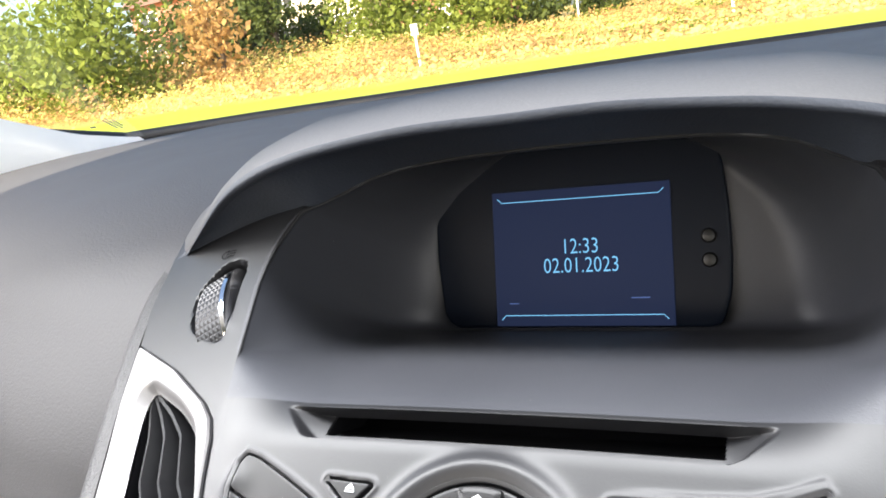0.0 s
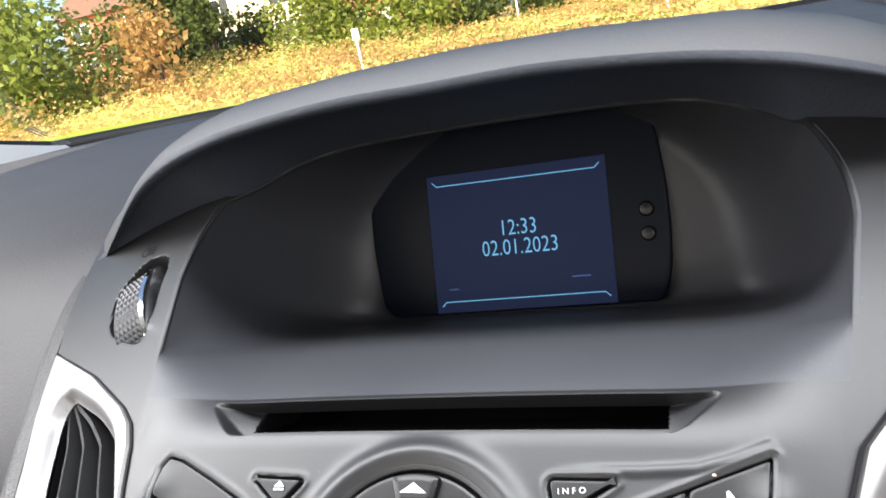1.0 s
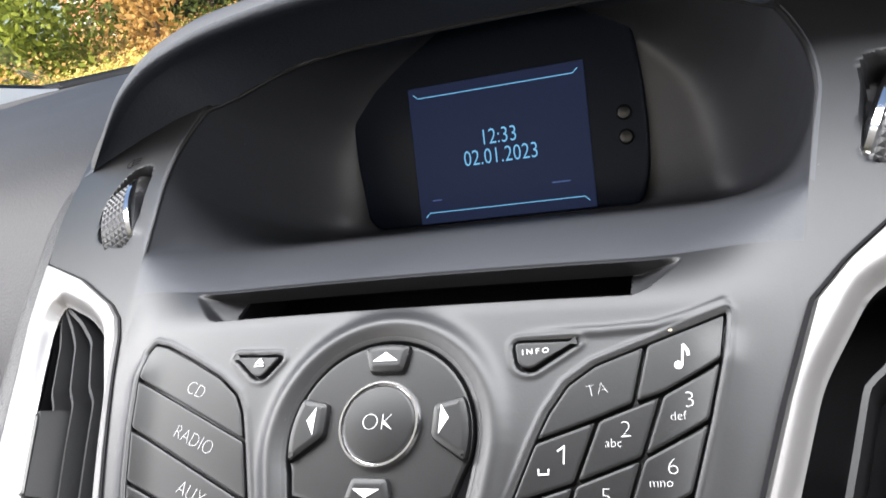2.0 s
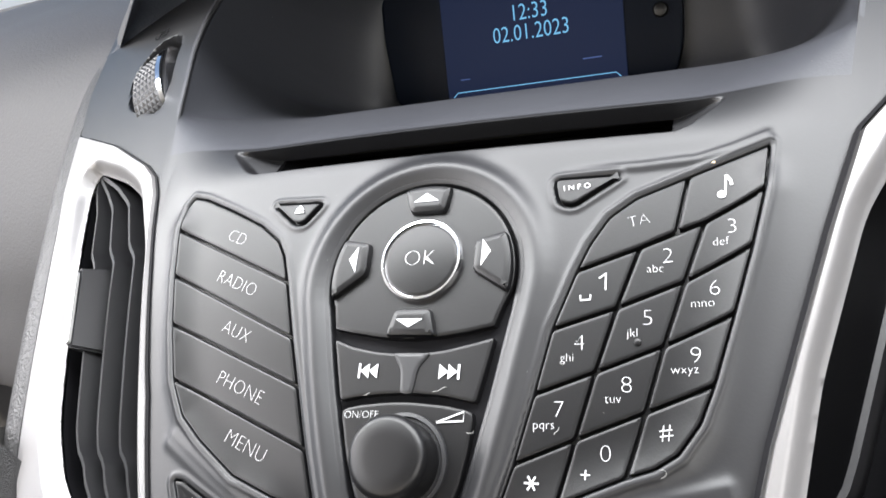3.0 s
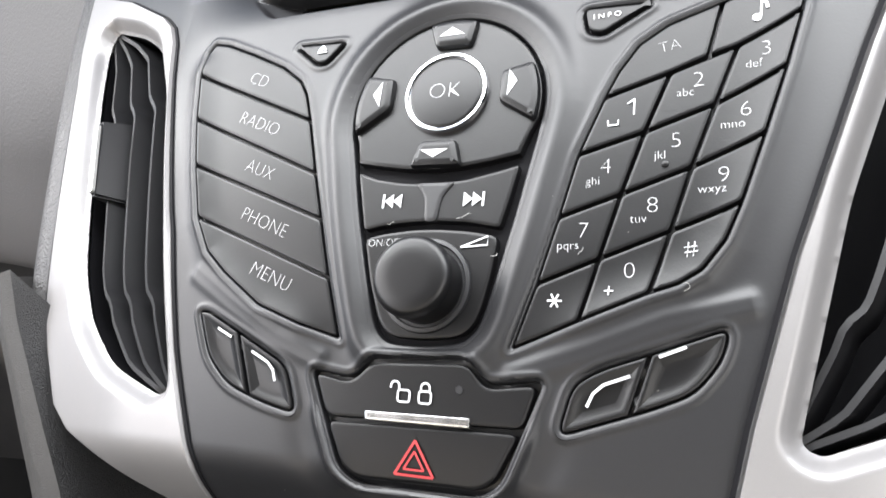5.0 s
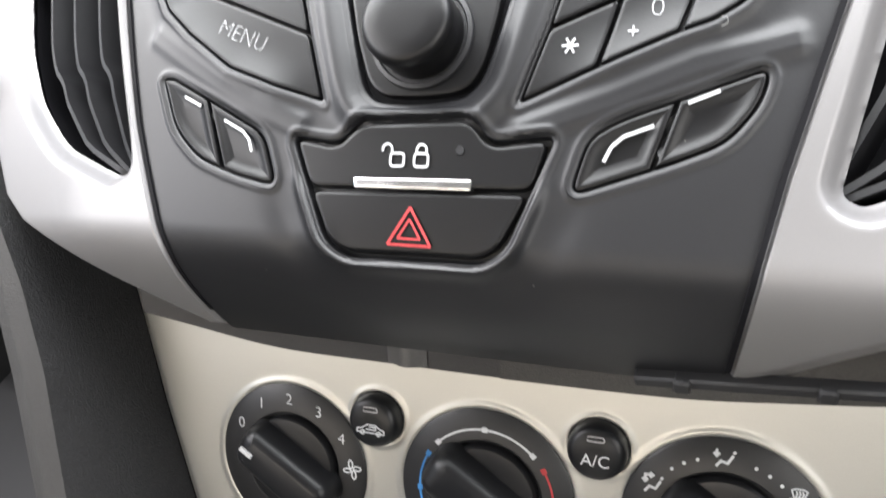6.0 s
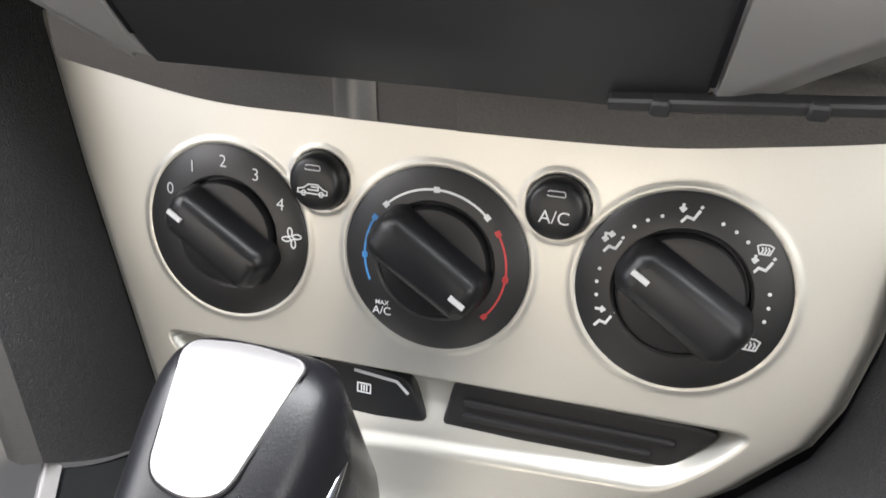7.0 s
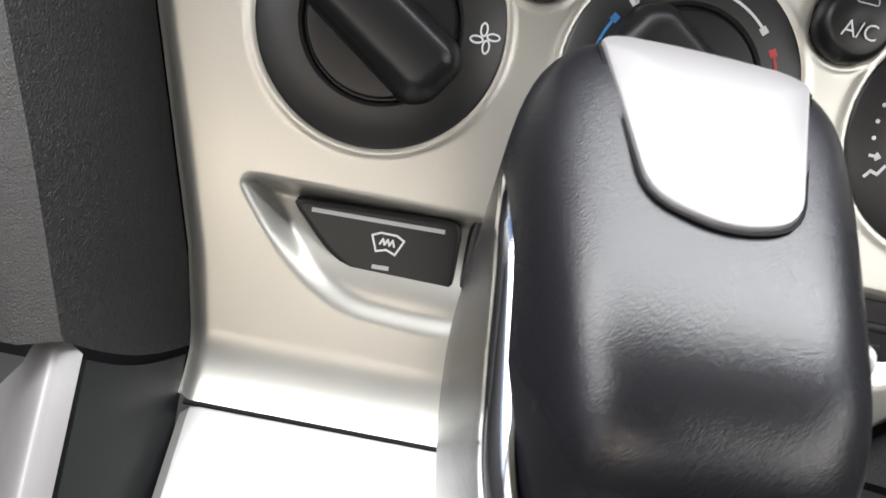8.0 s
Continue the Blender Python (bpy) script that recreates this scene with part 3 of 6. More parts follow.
# a chip beside the sound key
def flecks(name, spots, size, mat, label):
    verts, faces = [], []
    for p in spots:
        k, a = len(verts), random.uniform(0, 6.28)
        for i in range(5):
            r = size * random.uniform(0.5, 1.3)
            verts.append(p + X * r * math.cos(a + i * 1.257) + V * r * math.sin(a + i * 1.257))
        faces.append(tuple(range(k, k + 5)))
    return mesh(name, verts, faces, mat, stack, label, smooth=False)


random.seed(7)
chip_tan = material("bare_chip", (0.42, 0.33, 0.20), 0.7)
flecks("chip", [on_stack(0.0793, 0.0652, 0.0009)], 0.0006, chip_tan, "small bare chip")


# ---- radio keys ----
def dense(poly, gap=0.002):
    """The polygon with its long sides cut into short ones."""
    out = []
    for p, q in zip(poly, poly[1:] + poly[:1]):
        n = max(1, int((Vector(q) - Vector(p)).length / gap))
        out += [(p[0] + (q[0] - p[0]) * i / n, p[1] + (q[1] - p[1]) * i / n) for i in range(n)]
    return out


def recess_edge(poly, shield=False):
    """The moulding's rolled edge round a recess, down to the recess's floor."""
    poly = dense(rounded(poly if area2(poly) > 0 else poly[::-1], 0.0009, 3), 0.0016)
    base = lambda o: (0.0022 * math.exp(-((o - 0.0054) / 0.0036) ** 2) * float(step(-0.0005, 0.0015, o - 0.0004)) if shield else 0.0004 * math.exp(-((o - 0.0016) / 0.0008) ** 2))
    bm = bmesh.new()
    rings = []
    for o, lift in ((0.0019, -0.0004), (0.0014, 0.00005), (0.0010, 0.00012), (0.0006, 0.00012), (0.0003, -0.00002), (0.0001, -0.0003), (0.0, -0.0008), (0.0, -0.0034)):
        rings.append([bm.verts.new(on_stack(u, v, base(max(o, 0.0006)) + lift)) for u, v in inset(poly, -o)])
    for a, b in zip(rings, rings[1:]):
        for i in range(len(a)):
            k = (i + 1) % len(a)
            bm.faces.new((a[i], a[k], b[k], b[i]))
    part("recess_edge", bm, fascia_black, stack)


for poly in (LEFT_BLOCK, KEY_BLOCK, SHIELD, LEFT_PAIR, RIGHT_PAIR, SWITCHES):
    recess_edge(poly, poly is SHIELD)


def key(name, poly, label="", gap=0.00045, w1=0.0004, round_by=0.0009, mat=None, dish=0.0):
    return plate(name, dense(rounded(inset(poly if area2(poly) > 0 else poly[::-1], gap), round_by, 2)), on_stack, -0.0026, w1, 0.0006, mat or key_black, stack, label, dish, fine=0.0022)


left_polys = [LEFT_TOP, LEFT_ROWS[0] + LEFT_ROWS[1][::-1], LEFT_ROWS[1] + LEFT_ROWS[2][::-1], LEFT_ROWS[2] + LEFT_ROWS[3][::-1], [LEFT_ROWS[3][0], LEFT_ROWS[3][1]] + LEFT_FOOT[1:-1]]
for text, poly, at in zip(("CD", "RADIO", "AUX", "PHONE", "MENU"), left_polys, mm((-68.6, 52.0), (-64.6, 35.8), (-60.6, 19.7), (-55.2, 2.4), (-49.4, -14.3))):
    k = key(text.lower() + "_key", poly, "black key with a dim white word")
    words("legend", text, at, 0.0062, on_stack, 0.00068, left_ink, k, radians(-20.5), squeeze=0.93, bold=-0.034)

ta = key("traffic_key", KEY_ARC + mm((69.6, 45.4)) + mm((60.6, 41.4)), "black key lettered TA")
words("legend", "TA", (0.0603, 0.0491), 0.0046, on_stack, 0.00068, white_ink, ta, radians(12), bold=-0.038)
note = key("sound_key", mm((72.9, 61.6), (93.4, 70.1), (91.6, 56.5), (76.6, 47.9), (69.6, 45.4)), "black key with a note sign")
ink("legend", [circle(0.0810, 0.0556, 0.0011, 14), band(mm((81.9, 55.6), (82.2, 61.2)), 0.0005), band(mm((82.2, 61.2), (83.3, 59.6), (83.5, 58.2)), 0.0008)], on_stack, 0.0006, white_ink, note)
DIGITS = (("1", "", (51.7, 32.2), (47.0, 27.7)), ("2", "abc", (67.6, 38.7), (64.5, 35.3)), ("3", "def", (83.2, 46.2), (80.3, 42.2)),
          ("4", "ghi", (45.9, 15.6), (42.9, 11.8)), ("5", "jkl", (62.7, 22.1), (59.0, 18.3)), ("6", "mno", (78.6, 29.7), (75.7, 25.9)),
          ("7", "pqrs", (41.3, -1.4), (37.7, -5.2)), ("8", "tuv", (57.7, 5.1), (54.5, 1.7)), ("9", "wxyz", (73.9, 12.6), (71.3, 9.2)),
          ("*", "", (35.3, -19.2), None), ("0", "+", (53.0, -11.5), (48.4, -16.5)), ("#", "", (66.9, -5.8), None))
NAMES = ("one", "two", "three", "four", "five", "six", "seven", "eight", "nine", "star", "zero", "hash")
for i, ((digit, small, at, low), nm) in enumerate(zip(DIGITS, NAMES)):
    r, c = divmod(i, 3)
    top = [KEY_ROWS[r][c], KEY_ROWS[r][c + 1]]
    if nm == "hash":
        poly = top + KEY_FOOT[1:]
    else:
        poly = top + [KEY_ROWS[r + 1][c + 1], KEY_ROWS[r + 1][c]]
    k = key(nm + "_key", poly, "black key with white figures")
    at = (at[0] * MM, at[1] * MM)
    low = (low[0] * MM, low[1] * MM) if low else None
    if digit == "*":
        ink("legend", strokes([[(-1, 0), (1, 0)], [(-0.5, -0.87), (0.5, 0.87)], [(-0.5, 0.87), (0.5, -0.87)]], 0.00042, at, 0.0017), on_stack, 0.0006, white_ink, k)
    elif digit == "#":
        words("legend", "#", at, 0.0054, on_stack, 0.00068, white_ink, k, radians(8), bold=-0.014)
    elif digit == "1":
        ink("legend", strokes([[(-0.28, 0.22), (0.1, 0.5), (0.1, -0.5)]], 0.00036, at, 0.0043), on_stack, 0.0006, white_ink, k)
    else:
        words("legend", digit, at, 0.0060, on_stack, 0.00068, white_ink, k, radians(2), bold=-0.033, squeeze=1.08)
    if small == "+":
        ink("sign", strokes([[(-1, 0), (1, 0)], [(0, -1), (0, 1)]], 0.0003, low, 0.0010), on_stack, 0.0006, white_ink, k)
    elif small:
        words("letters", small, low, 0.0032, on_stack, 0.00068, white_ink, k, radians(2), bold=-0.024)
    elif digit == "1":
        ink("sign", [band([(low[0] - 0.0013, low[1] + 0.0008), (low[0] - 0.0012, low[1] - 0.0006), (low[0] + 0.0013, low[1] - 0.0004), (low[0] + 0.0013, low[1] + 0.0009)], 0.0004)], on_stack, 0.0006, white_ink, k)
    if digit == "5":
        lathe("bump", on_stack, 0.0603, 0.0160, [(0.0009, 0.0004), (0.0008, 0.0009), (0.0003, 0.0011)], key_black, k, seg=14)

for nm, poly, text in (("eject_key", EJECT, ""), ("info_key", INFO, "INFO")):
    k = plate(nm, inset(poly, 0.0004), on_stack, -0.0018, 0.0010, 0.0005, key_black, stack, "small three-cornered black key")
    if text:
        words("legend", "I N F O", (0.0437, 0.0601), 0.0022, on_stack, 0.00135, white_ink, k, radians(4), squeeze=1.1)
    else:
        ink("legend", [mm((-47.2, 59.8), (-43.8, 59.8), (-45.5, 61.6)), mm((-47.2, 58.7), (-43.8, 58.7), (-43.8, 59.3), (-47.2, 59.3))], on_stack, 0.00125, white_ink, k)

# black plate added over the recess floor, making the gap round the pad darker
plate("shield_floor", inset(SHIELD, 0.0002), on_stack, -0.0044, -0.0024, 0.0002, gap_black, stack, "black plate in the gap round the cursor pad")
nav = plate("cursor_pad", inset(NAV, 0.0006), on_stack, -0.0028, 0.0004, 0.0008, key_black, stack, "round black cursor pad with four arrows")
PAD_MID = (-0.0008, 0.0362)
for nm, inner, outer, tip, base in (("up", mm((-5.6, 55.0), (5.6, 55.0)), (106, 74), mm((-0.7, 61.2)), mm((-4.6, 58.4), (3.4, 58.4))),
                                    ("left", mm((-17.2, 46.2), (-17.2, 36.2)), (155, 196), mm((-23.3, 40.9)), mm((-20.7, 44.9), (-20.7, 36.8))),
                                    ("down", mm((4.6, 25.4), (-6.4, 25.4)), (), mm((-1.2, 19.7)), mm((-5.3, 22.1), (2.9, 22.1))),
                                    ("right", mm((15.6, 36.2), (15.6, 45.6)), (-14, 25), mm((20.9, 41.5)), mm((18.3, 45.2), (18.3, 37.1)))):
    if outer:
        rim = [(PAD_MID[0] + 0.0280 * math.cos(radians(d)), PAD_MID[1] + 0.0280 * math.sin(radians(d))) for d in np.linspace(outer[1], outer[0], 7)]
    else:
        rim = mm((-8.6, 17.4), (7.0, 17.2))
    k = plate(nm + "_tile", rounded(inner + rim, 0.0014, 2), on_stack, -0.0002, 0.0024, 0.0016, key_black, nav, "raised three-sided tile")
    ink("arrow", [tip + base], on_stack, 0.00245, white_ink, k)
ok = lathe("ok_key", on_stack, -0.0004, 0.0402, [(0.0112, 0.0004), (0.0112, 0.0014), (0.0107, 0.0019), (0.0102, 0.0020)], key_black, stack, "round black key in a chrome ring")
lathe("chrome_ring", on_stack, -0.0004, 0.0402, [(0.0126, 0.0004), (0.0126, 0.0014), (0.0122, 0.0022), (0.0116, 0.0022), (0.0113, 0.0014)], chrome, ok, "chrome ring")
words("legend", "OK", (-0.0004, 0.0402), 0.0071, on_stack, 0.00225, white_ink, ok, radians(0), bold=-0.036)

seek = plate("seek_keys", rounded(inset(SEEK[::-1], 0.0003), 0.0012, 2), on_stack, -0.0028, 0.0004, 0.0007, key_black, stack, "paired black skip keys")
plate("seek_ridge", rounded(mm((-6.2, 13.0), (6.0, 13.0), (2.4, 8.6), (1.6, 1.4), (-2.4, 1.4), (-3.0, 8.6)), 0.0015, 2), on_stack, -0.0005, 0.0010, 0.0009, fascia_black, seek)
for sgn, ox in ((-1, -0.0122), (1, 0.0110)):
    tri3 = [[(ox + sgn * (0.0002 + s * 0.0026), 0.0078 - 0.0020), (ox + sgn * (0.0002 + s * 0.0026), 0.0078 + 0.0020), (ox + sgn * (0.0028 + s * 0.0026), 0.0078)] for s in (-1, 0)]
    bar = [(ox + sgn * 0.0029, 0.0058), (ox + sgn * 0.0035, 0.0058), (ox + sgn * 0.0035, 0.0098), (ox + sgn * 0.0029, 0.0098)]
    ink("arrow", tri3 + [bar], on_stack, 0.0006, white_ink, seek)
vol = plate("volume_plate", rounded(inset(VOLUME[::-1], 0.0003), 0.002, 2), on_stack, -0.0028, 0.0003, 0.0007, key_black, stack, "black plate under the volume knob")
words("legend", "ON/OFF", (-0.0132, -0.0043), 0.0029, on_stack, 0.0005, white_ink, vol, radians(2), bold=-0.026)
ink("volume_sign", [band(mm((9.2, -5.6), (16.6, -5.0), (16.6, -2.6), (9.2, -5.6)), 0.0004)], on_stack, 0.0005, white_ink, vol)
lathe("knob_collar", on_stack, 0.0004, -0.0160, [(0.0128, 0.0003), (0.0126, 0.0012), (0.0116, 0.0014), (0.0112, 0.0006)], fascia_black, vol)
knob = lathe("volume_knob", on_stack, 0.0004, -0.0160, [(0.0104, 0.0), (0.0104, 0.0040), (0.0108, 0.0085), (0.0107, 0.0100), (0.0100, 0.0112), (0.0088, 0.0117), (0.005, 0.0119), (0.001, 0.0119)], key_black, stack, "domed black volume knob")



def halves(poly, a, b, gap):
    """A polygon cut in two along the line through a and b, with a groove between."""
    e = (Vector(b) - Vector(a)).normalized()
    out = []
    for sgn in (1, -1):
        side = lambda p: sgn * (e.x * (p[1] - a[1]) - e.y * (p[0] - a[0])) - gap / 2
        piece = []
        for p, q in zip(poly, poly[1:] + poly[:1]):
            f, g = side(p), side(q)
            if f >= 0:
                piece.append(p)
            if f * g < 0:
                t = f / (f - g)
                piece.append((p[0] + (q[0] - p[0]) * t, p[1] + (q[1] - p[1]) * t))
        out.append(piece)
    return out


for poly, cut, marks in ((LEFT_PAIR, mm((-57.4, -33.6), (-53.0, -46.2)), (mm((-66.0, -29.6), (-60.6, -32.0)), mm((-52.6, -35.8), (-46.6, -38.6), (-44.6, -40.6), (-43.6, -43.6)))),
                         (RIGHT_PAIR, mm((58.2, -31.6), (54.6, -43.8)), (mm((60.4, -31.4), (66.4, -28.8)), mm((44.2, -44.0), (45.6, -40.8), (48.0, -38.6), (54.0, -36.2))))):
    for piece in halves(inset(poly, 0.0004), *cut, 0.0009):
        cx, cy = sum(p[0] for p in piece) / len(piece), sum(p[1] for p in piece) / len(piece)
        k = plate("function_key", piece, on_stack, -0.0022, 0.0003, 0.0006, key_black, stack, "blank scooped function key", dish=0.0009)
        line = min(marks, key=lambda ln: (Vector(ln[0]) - Vector((cx, cy))).length)
        ink("mark", [band(line, 0.0007)], on_stack, 0.0003, white_ink, k)

lock = plate("door_lock_key", inset(LOCK, 0.0003), on_stack, -0.0028, 0.0004, 0.0007, key_black, stack, "black door lock key with two padlocks")
for ox, opened in ((-0.0030, True), (0.0030, False)):
    body = rounded([(ox - 0.0017, -0.0464), (ox + 0.0017, -0.0464), (ox + 0.0017, -0.0434), (ox - 0.0017, -0.0434)], 0.0008, 3)
    ink("padlock", [band(body + body[:2], 0.0005)], on_stack, 0.0006, white_ink, lock)
    hoop = circle(ox - (0.0026 if opened else 0), -0.0425, 0.0012, 10, 0, math.pi, False)
    hoop = [(hoop[0][0], -0.0434)] + hoop + [(hoop[-1][0], -0.0430 if opened else -0.0434)]
    ink("hoop", [band(hoop, 0.0005)], on_stack, 0.0006, white_ink, lock)
lathe("lock_lamp", on_stack, 0.0122, -0.0424, [(0.0011, 0.0004), (0.0010, 0.0006)], fascia_black, lock, seg=14)
plate("chrome_bar", rounded(mm((-13.8, -49.4), (15.8, -49.0), (15.6, -51.6), (-13.6, -51.8)), 0.0005, 2), on_stack, -0.001, 0.0014, 0.0005, strip_chrome, stack, "bright silver strip between the switches")
haz = plate("hazard_key", inset(HAZARD, 0.0003), on_stack, -0.0028, 0.0004, 0.0007, key_black, stack, "black hazard light key with a red triangle")
for sc in (1.0, 0.52):
    tri = [(0.0011 + x * sc * MM, -0.0613 + y * sc * MM) for x, y in ((-5.4, -3.0), (5.4, -3.0), (0, 5.6))]
    ink("triangle", [band([a, b], 0.00060 if sc == 1 else 0.00048) for a, b in zip(tri, tri[1:] + tri[:1])], on_stack, 0.0006, red_ink, haz)

# loose threads and dust lying on the face
lint = material("pale_lint", (0.30, 0.30, 0.29), 0.8)
random.seed(11)
for u0, v0, reach in ((0.0112, 0.0036, 0.0032), (0.0178, -0.0080, 0.0018), (0.0655, -0.0145, 0.0028), (0.0330, 0.0080, 0.0020), (0.0405, -0.0075, 0.0018), (-0.0130, 0.0010, 0.0016)):
    way, at, pts = random.uniform(0, 6.28), Vector((u0, v0)), []
    for k in range(9):
        pts.append(tuple(at))
        way += random.uniform(-0.9, 0.9)
        at = at + Vector((math.cos(way), math.sin(way))) * reach / 6
    ink("lint_thread", [band(pts, 0.00009)], on_stack, 0.0008, lint, stack, "fine pale thread of lint")

# ---- the display ----
display = group("dash_display", "lit blue dashboard display showing clock and date in a black bezel", "display screen", (-0.0085, 0.36, 0.88))
TILT = Vector((0, 0.309, 0.951))
FACE = Vector((0, -0.951, 0.309))


def on_screen(u, v, w=0.0):
    """Metres right of and above the display's middle."""
    return Vector((-0.0085, 0.3622, 0.8809)) + X * u + TILT * v + FACE * w


plate("bezel", rounded(mm((-76, -30), (-79, 0), (-79, 42), (-76, 68), (66, 68), (70, 40), (72, 20), (72.5, 0), (71.5, -20), (67, -36), (-70, -36)), 0.006, 4), on_screen, -0.012, -0.0012, 0.0015, bezel_hazed, display, "gloss black bezel with a painted blue haze")
pane = plate("screen", mm((-45.5, -35), (45.5, -35), (45.5, 35), (-45.5, 35)), on_screen, -0.002, -0.0004, 0.0003, screen_face, display, "lit dark blue screen")
words("clock", "12:33", (0.0005, 0.0050), 0.0110, on_screen, 0.0, digit_glow, pane, bold=-0.008, squeeze=0.80)
words("date", "02.01.2023", (0.0006, -0.0046), 0.0110, on_screen, 0.0, digit_glow, pane, bold=-0.008, squeeze=0.80)
for sgn, y in ((1, 0.0295), (-1, -0.0295)):
    ink("rule", [band([(-0.0425, y + sgn * 0.0022), (-0.0402, y), (0.0402, y), (0.0425, y + sgn * 0.0022)], 0.00042)], on_screen, -0.0002, digit_glow, pane)
ink("faint_mark", [mm((25, -21.5), (34, -21.5), (34, -20.9), (25, -20.9))], on_screen, -0.0002, faint_glow, pane)
ink("faint_mark", [mm((-38, -23.5), (-33, -23.5), (-33, -23.0), (-38, -23.0))], on_screen, -0.0002, faint_glow, pane)
for y in (0.0075, -0.0040):
    lathe("sensor_stud", on_screen, 0.0622, y, [(0.0036, -0.0012), (0.0036, -0.0004), (0.0028, 0.0006), (0.0010, 0.0010)], key_black, display, "small round black stud", seg=24)

# ---- dashboard: hood, top pad, flanks ----
dash = group("dashboard", "grained grey soft plastic car dashboard under the windscreen", "dashboard", (0, 0.5, 0.85), kind="structure")
HOOD = [(0, 0.250, 0.9700), (0.036, 0.250, 0.9700), (0.070, 0.251, 0.9672), (0.094, 0.254, 0.9635), (0.117, 0.259, 0.9575), (0.146, 0.272, 0.945), (0.182, 0.290, 0.922), (0.205, 0.302, 0.906), (0.212, 0.305, 0.896)]
lip = smooth_loop([(-x, y, z) for x, y, z in HOOD[:0:-1]] + HOOD, 8, False)
cheek_top = [tuple(on_stack(u, v)) for u, v in ((-0.2085, 0.176), (-0.190, 0.181), (-0.170, 0.1855), (-0.150, 0.1885), (-0.131, 0.1895))]
arch_line = smooth_loop(cheek_top + arch + [(-x, y, z) for x, y, z in cheek_top[::-1]], 8, False)


def lip_share(x):
    """The share of the way along the lip at which it stands over x."""
    xs = [p[0] for p in lip]
    return float(np.interp(x * 1.015, xs, np.linspace(0, 1, len(xs))))


def hood_under(s, t):
    b = along(arch_line, s)
    a = along(lip, 0.45 * lip_share(b.x) + 0.55 * s)
    return a.lerp(b, t) + Vector((0, 0, 0.004)) * math.sin(math.pi * t) + Vector((0, -0.0045, -0.0030)) * math.sin(math.pi * min(1, t * 3) ** 0.6) * (1 - abs(2 * s - 1) ** 3)


grid("hood_underside", hood_under, 110, 42, hood_shade, dash, "dark underside of the display hood, blue shade painted into its colour", crease=150)


def pad_top(x, y):
    """Height of the dashboard's top behind the hood."""
    hump = float(np.interp(abs(x), [0, 0.044, 0.099, 0.131, 0.153, 0.185, 0.215, 0.34], [0.9782, 0.9772, 0.9733, 0.9662, 0.9570, 0.936, 0.917, 0.917]))
    flat = 0.930 + 0.010 * math.cos(x * 1.6) - 0.06 * max(0, abs(x) - 0.55)
    f = float(step(0.275, 0.52, y))
    w = float(step(0.34, 0.10, abs(x)))
    return (hump * w + flat * (1 - w)) * (1 - f) + flat * f


def hood_top(s, t):
    a = along(lip, s)
    y = a.y + (0.80 - a.y) * t ** 1.6
    rise = min(1.0, (t ** 1.6) * (0.80 - a.y) / 0.060)
    x = a.x * (1 + 0.35 * t)
    z = pad_top(x, max(y, a.y + 0.05))
    end = 1 - (1 - rise) ** 2.6
    z -= 0.012 * float(step(0.186, 0.211, abs(a.x))) * min(1.0, rise * 2)
    return Vector((x, y, a.z + (z - a.z) * end))


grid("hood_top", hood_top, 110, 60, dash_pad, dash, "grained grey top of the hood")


def side_pad(sign):
    def place(s, t):
        x = 0.205 + 0.66 * s
        prof = [(0.800, pad_top(x, 0.80) - 0.001), (0.66, 0.938), (0.52, 0.936), (0.42, 0.930), (0.355, 0.917), (0.315, 0.893), (0.290, 0.855), (0.279, 0.82), (0.279, 0.785), (0.281, 0.748), (0.290, 0.716), (0.315, 0.702)]
        p = along([(0, y, z) for y, z in smooth_loop(prof, 6, False)], t)
        y = p.y + 0.03 * math.sin(min(s, 0.5) * math.pi) * (1 - abs(2 * t - 1)) - 0.036 * float(step(0.50, 0.22, x)) * float(step(0.60, 0.38, p.y))
        return Vector((sign * x, y, p.z - 0.05 * max(0, x - 0.6)))
    return place


def lower_dash(sign):
    """The dark lower dashboard below the pad."""
    def place(s, t):
        x = 0.19 + 0.675 * s
        y = 0.300 + 0.02 * t - 0.02 * float(step(0.50, 0.22, x))
        return Vector((sign * x, y, 0.800 - 0.05 * max(0, x - 0.6) - 0.34 * t))
    return place


for sign in (-1, 1):
    grid("side_pad", side_pad(sign), 40, 60, dash_pad, dash, "grained light grey dashboard pad", thick=0.004)
    grid("lower_dash", lower_dash(sign), 20, 20, lower_black, dash, "black lower dashboard")


# flank of the stack, from the silver vent frame back to the pad


def flank(sign):
    line = smooth_loop(mm((204, 165), (203, 145), (199.5, 126), (191, 92), (184.4, 70), (175.5, 38), (167, 5), (161, -20), (157, -34)), 6, False)

    def place(s, t):
        u, v = along([(a, b, 0) for a, b in line], s)[:2]
        p = on_stack(sign * (u + 0.0005), v, -0.0045)
        q = p + Vector((sign * (0.016 + 0.006 * s), 0.018, 0.0)) * min(1, t * 2) ** 0.7 + Vector((sign * 0.012, 0.10, -0.055)) * max(0, t - 0.3) / 0.7
        return q + N * 0.004 * math.sin(math.pi * min(1, t * 2.2))
    return place


for sign in (-1, 1):
    grid("stack_flank", flank(sign), 60, 20, flank_grey, dash, "grained grey flank beside the air vent", thick=0.003)

# strip under the stack and a black sheet painting shade into the hollow behind
STRIP_LOW = [(-0.1431, 0.101, 0.7426), (-0.1183, 0.103, 0.7331), (-0.0968, 0.105, 0.7256), (-0.0644, 0.1062, 0.7178), (-0.0267, 0.1065, 0.7168), (0.0164, 0.1065, 0.7168), (0.0595, 0.106, 0.7188), (0.0865, 0.105, 0.7236), (0.1134, 0.103, 0.7306), (0.1458, 0.101, 0.7406)]


